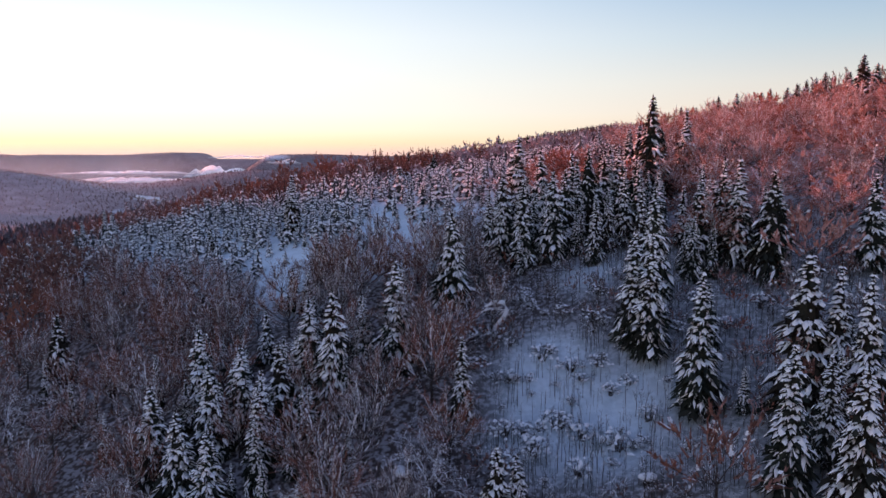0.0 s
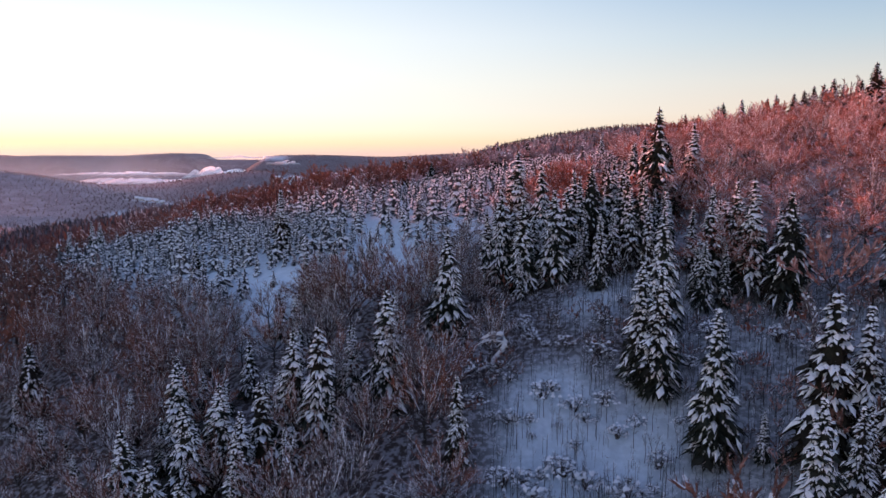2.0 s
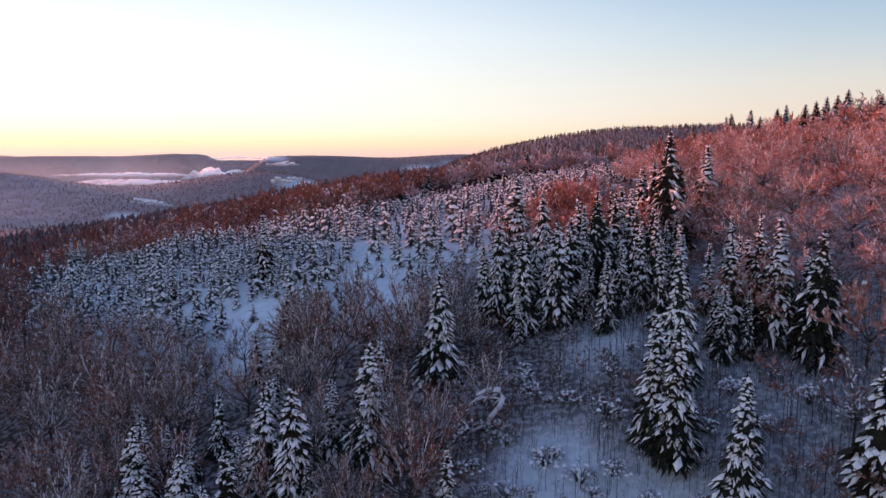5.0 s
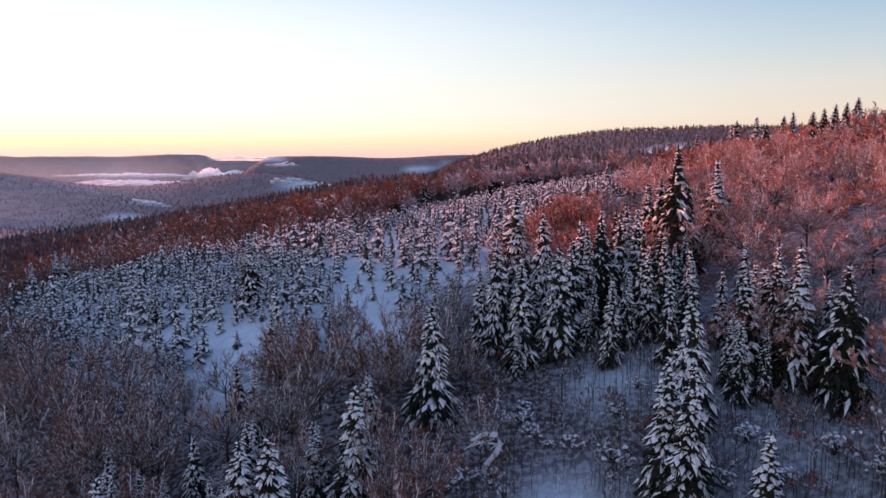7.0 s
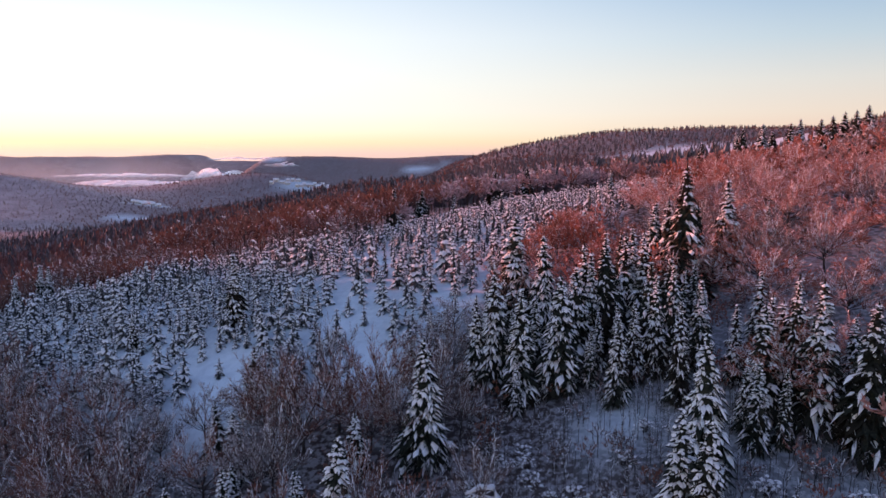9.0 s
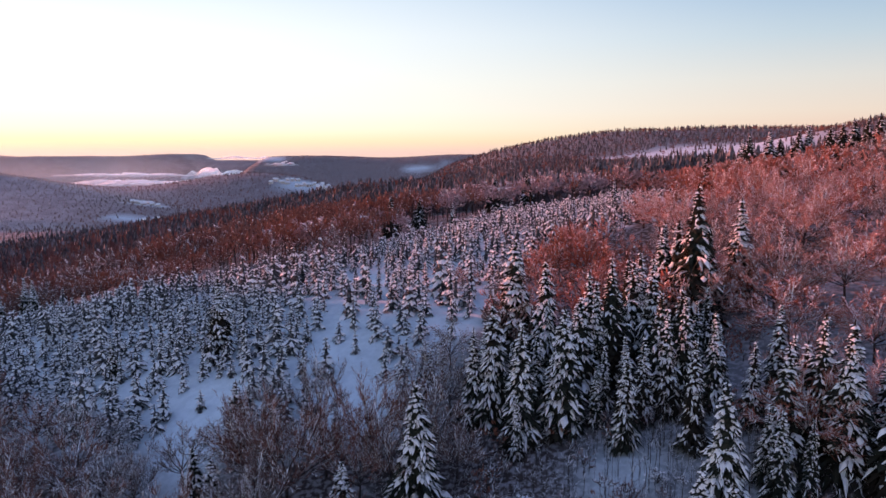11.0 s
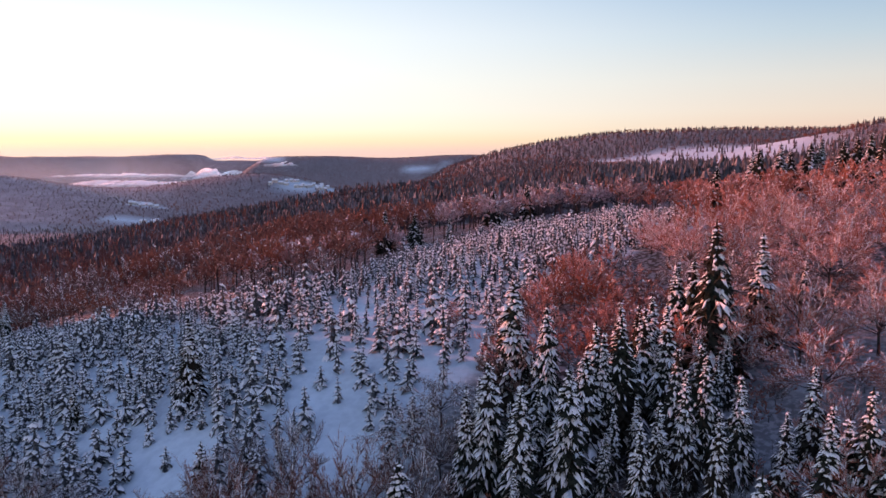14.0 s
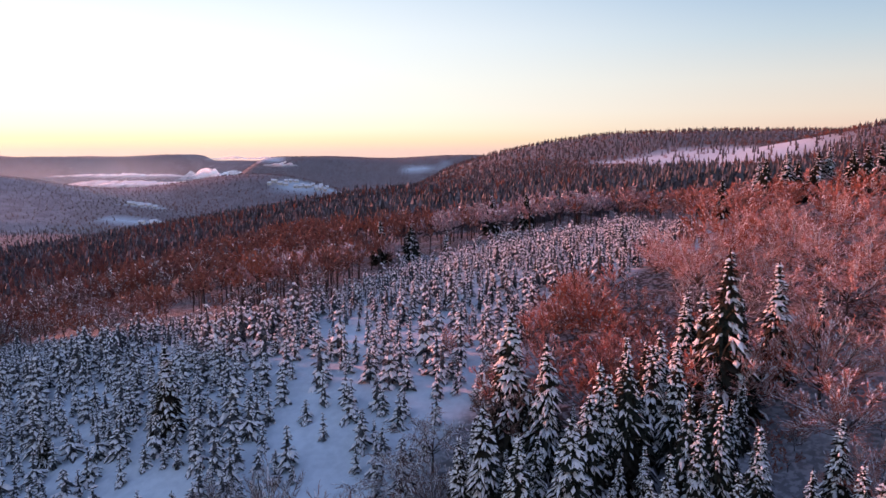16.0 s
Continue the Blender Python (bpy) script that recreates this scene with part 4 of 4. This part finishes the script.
def bowed_trunk():
    thing = tagged(new("bowed_trunk"), "bowed dead trunk wrapped in snow on the slope", "fallen tree")
    points = [Vector((7.2, 106.5, -0.2)), Vector((7.7, 106.7, 1.1)), Vector((9.0, 107.0, 2.5)), Vector((9.5, 107.1, 3.7)), Vector((9.0, 107.0, 4.8)), Vector((7.6, 106.8, 4.9)), Vector((6.1, 106.6, 4.2))]
    for p in points:
        p.z += float(height(7.2, 106.5))
    wood, snow = Shape(), Shape()
    wood.tube(points, [0.2, 0.2, 0.18, 0.16, 0.13, 0.1, 0.05], 6)
    snow.tube([p + UP * 0.14 for p in points], [0.2, 0.28, 0.36, 0.34, 0.36, 0.3, 0.15], 7)
    for k in range(12):
        a = points[3].lerp(points[6], rng.random())
        b = a + Vector((rng.uniform(-1.4, 1.4), rng.uniform(-1, 1), rng.uniform(-0.9, 0.5)))
        wood.tube([a, b], [0.04, 0.015], 3)
        snow.tube([a + UP * 0.06, b + UP * 0.05], [0.13, 0.05], 4)
    part("trunk", wood.mesh("trunk", [BARK], True), thing, "dark dead wood")
    tagged(part("snow_load", snow.mesh("snow_load", [SNOW], True), thing, "thick rounded snow cover"), kind="stuff")


bowed_trunk()


def make_stump(seed):
    rng = random.Random(seed)
    stump = tagged(new("tree_stump"), "low tree stump under a rounded cap of snow", "stump", "stumps on the slope")
    wood, cap = Shape(), Shape()
    wood.tube([Vector((0, 0, -0.5)), Vector((0, 0, 0.3)), Vector((0.03, 0, 0.7))], [0.42, 0.32, 0.28], 8)
    rows = []
    for r, z in ((0.36, 0.52), (0.52, 0.66), (0.5, 0.84), (0.34, 1.0), (0.04, 1.06)):
        rows.append([Vector((math.cos(a) * r * 1.5, math.sin(a) * r, z + 0.05 * math.sin(a * 2 + seed))) for a in (6.2832 * k / 10 for k in range(11))])
    cap.grid(rows)
    part("trunk", wood.mesh("trunk", [BARK], True), stump, "dark cut wood")
    part("snow_cap", cap.mesh("snow_cap", [SNOW], True), stump, "rounded white snow cap")
    return stump


STUMPS = [(-11.4, 80.8, 1.5), (-4.9, 82.5, 1.6), (-3.9, 84.6, 1.1), (-16.3, 82.8, 1.3), (-8.5, 77.5, 1.1), (22.6, 77.2, 1.3), (-14.0, 76.8, 1.0)]
first_stump = make_stump(1)
for i, (x, y, size) in enumerate(STUMPS):
    ob = first_stump if i == 0 else copy_thing(first_stump, Matrix())
    ob.matrix_basis = stand(x, y, 0, size, 1.9 * i, size * 1.1)


# ---------------------------------------------------------------- the villages in the valley
def make_house(seed):
    rng = random.Random(seed)
    house = tagged(new("village_house"), "small pale house with a snow-covered roof", "house", "houses in the valley")
    a, b, h, r = rng.uniform(5, 8), rng.uniform(4, 5.5), rng.uniform(4.5, 7), rng.uniform(3.5, 5)
    wall, roof = Shape(), Shape()
    for sx, sy, tx, ty in ((-a, -b, a, -b), (a, b, -a, b)):
        wall.face(Vector((sx, sy, -3)), Vector((tx, ty, -3)), Vector((tx, ty, h)), Vector((sx, sy, h)))
    for sx in (-a, a):
        wall.face(Vector((sx, -b, -3)), Vector((sx, b, -3)), Vector((sx, b, h)), Vector((sx, 0, h + r)), Vector((sx, -b, h)))
    for sy in (-1, 1):
        for lift in (0.0, 0.5):
            roof.face(Vector((-a - 0.6, sy * (b + 0.7), h - 0.5 + lift)), Vector((a + 0.6, sy * (b + 0.7), h - 0.5 + lift)), Vector((a + 0.6, 0, h + r + lift)), Vector((-a - 0.6, 0, h + r + lift)))
    w = part("wall", wall.mesh("wall", [PLASTER]), house, "pale plaster")
    part("roof", roof.mesh("roof", [SNOW]), house, "roof under snow")
    for k in range(3):
        pane = Shape()
        x = -a * 0.6 + k * a * 0.6
        pane.face(Vector((x - 0.6, -b - 0.03, 1.2)), Vector((x + 0.6, -b - 0.03, 1.2)), Vector((x + 0.6, -b - 0.03, 2.8)), Vector((x - 0.6, -b - 0.03, 2.8)))
        part("window", pane.mesh("window", [BARK]), w, "dark window")
    return house


houses = [make_house(s) for s in (1, 2, 3)]
rng = random.Random(33)
count = 0
for cx, cy, sx, sy, many in ((-1010, 2560, 60, 40, 10), (-880, 2300, 70, 30, 8), (-560, 2950, 110, 25, 14), (-470, 2990, 110, 22, 12)):
    for _ in range(many):
        x, y = rng.gauss(cx, sx * 0.6), rng.gauss(cy, sy * 0.6)
        m = Matrix.LocRotScale((x, y, float(height(x, y))), Euler((0, 0, rng.uniform(-0.6, 0.6))), (1.2, 1.2, 1.2))
        if count < 3:
            houses[count].matrix_basis = m
        else:
            ob = copy_thing(houses[count % 3], Matrix())
            ob.matrix_basis = m
        count += 1


# ---------------------------------------------------------------- mist in the valley
def mist_bank(name, cx, cy, rx, ry, z, thick, seed, label, dense=1.0):
    """A low swelling bank that thins out towards its rim."""
    rng = random.Random(seed)
    verts, soft, rings, spokes = [], [], 14, 48
    for i in range(rings + 1):
        f = i / rings
        for k in range(spokes):
            a = 6.2832 * k / spokes
            r = f * (1 + 0.25 * noise.noise((math.cos(a) * 1.3, math.sin(a) * 1.3, seed)))
            x, y = math.cos(a) * rx * r, math.sin(a) * ry * r
            lump = noise.noise((x * 0.009, y * 0.009, seed)) * 0.5 + noise.noise((x * 0.03, y * 0.03, seed)) * 0.45
            verts.append((x, y, thick * (1 - f ** 4) * (0.75 + lump)))
            soft.append(dense * max(0.0, 1 - f) ** 0.7)
    faces = [(i * spokes + k, i * spokes + (k + 1) % spokes, (i + 1) * spokes + (k + 1) % spokes, (i + 1) * spokes + k) for i in range(rings) for k in range(spokes)]
    me = mesh_from(name, verts, faces, True, [MIST if dense > 0.5 else HAZE])
    me.attributes.new("thickness", "FLOAT", "POINT").data.foreach_set("value", np.array(soft, np.float32))
    ob = new(name, me)
    ob.location = (cx, cy, z)
    return tagged(ob, label, "mist", kind="stuff")


mist_bank("valley_mist", -1430, 3650, 520, 200, -95, 38, 1, "white mist lying in the valley")
mist_bank("valley_mist", -1190, 3980, 230, 130, -80, 66, 2, "bright bank of mist rising between the hills")
mist_bank("valley_mist", -1650, 3850, 420, 110, -50, 22, 3, "thin streak of mist under the hills")
mist_bank("valley_mist", -850, 3980, 110, 60, 2, 26, 4, "small patch of mist on the hillside")
mist_bank("valley_mist", -1050, 4800, 600, 60, 30, 20, 5, "pale mist on the horizon")


def haze_veil(y, top, dense, seed):
    """A standing veil of haze that thins out upwards and to its ends."""
    xs, zs = np.linspace(-3400, 900, 44), np.linspace(0, 1, 13)
    verts, soft = [], []
    for f in zs:
        for x in xs:
            crest = top + 26 * noise.noise((x * 0.0016, seed, 0.0))
            verts.append((float(x), float(y + 120 * noise.noise((x * 0.002, f, seed))), -190 + (crest + 190) * float(f)))
            soft.append(dense * (1 - float(smooth(0.45, 1.0, f))) * (1 - 0.9 * float(smooth(-1600, -650, x))))
    n = len(xs)
    faces = [(j * n + i, j * n + i + 1, (j + 1) * n + i + 1, (j + 1) * n + i) for j in range(len(zs) - 1) for i in range(n - 1)]
    me = mesh_from("thin_haze", verts, faces, True, [HAZE])
    me.attributes.new("thickness", "FLOAT", "POINT").data.foreach_set("value", np.array(soft, np.float32))
    return tagged(new("thin_haze", me), "thin veil of lilac haze standing over the valley", "mist", kind="stuff")


for i, (y, top, dense) in enumerate(((1750, 70, 0.05), (2150, 80, 0.06), (2650, 95, 0.07), (3250, 115, 0.08), (3900, 150, 0.13))):
    haze_veil(y, top, dense, 3.7 * i)
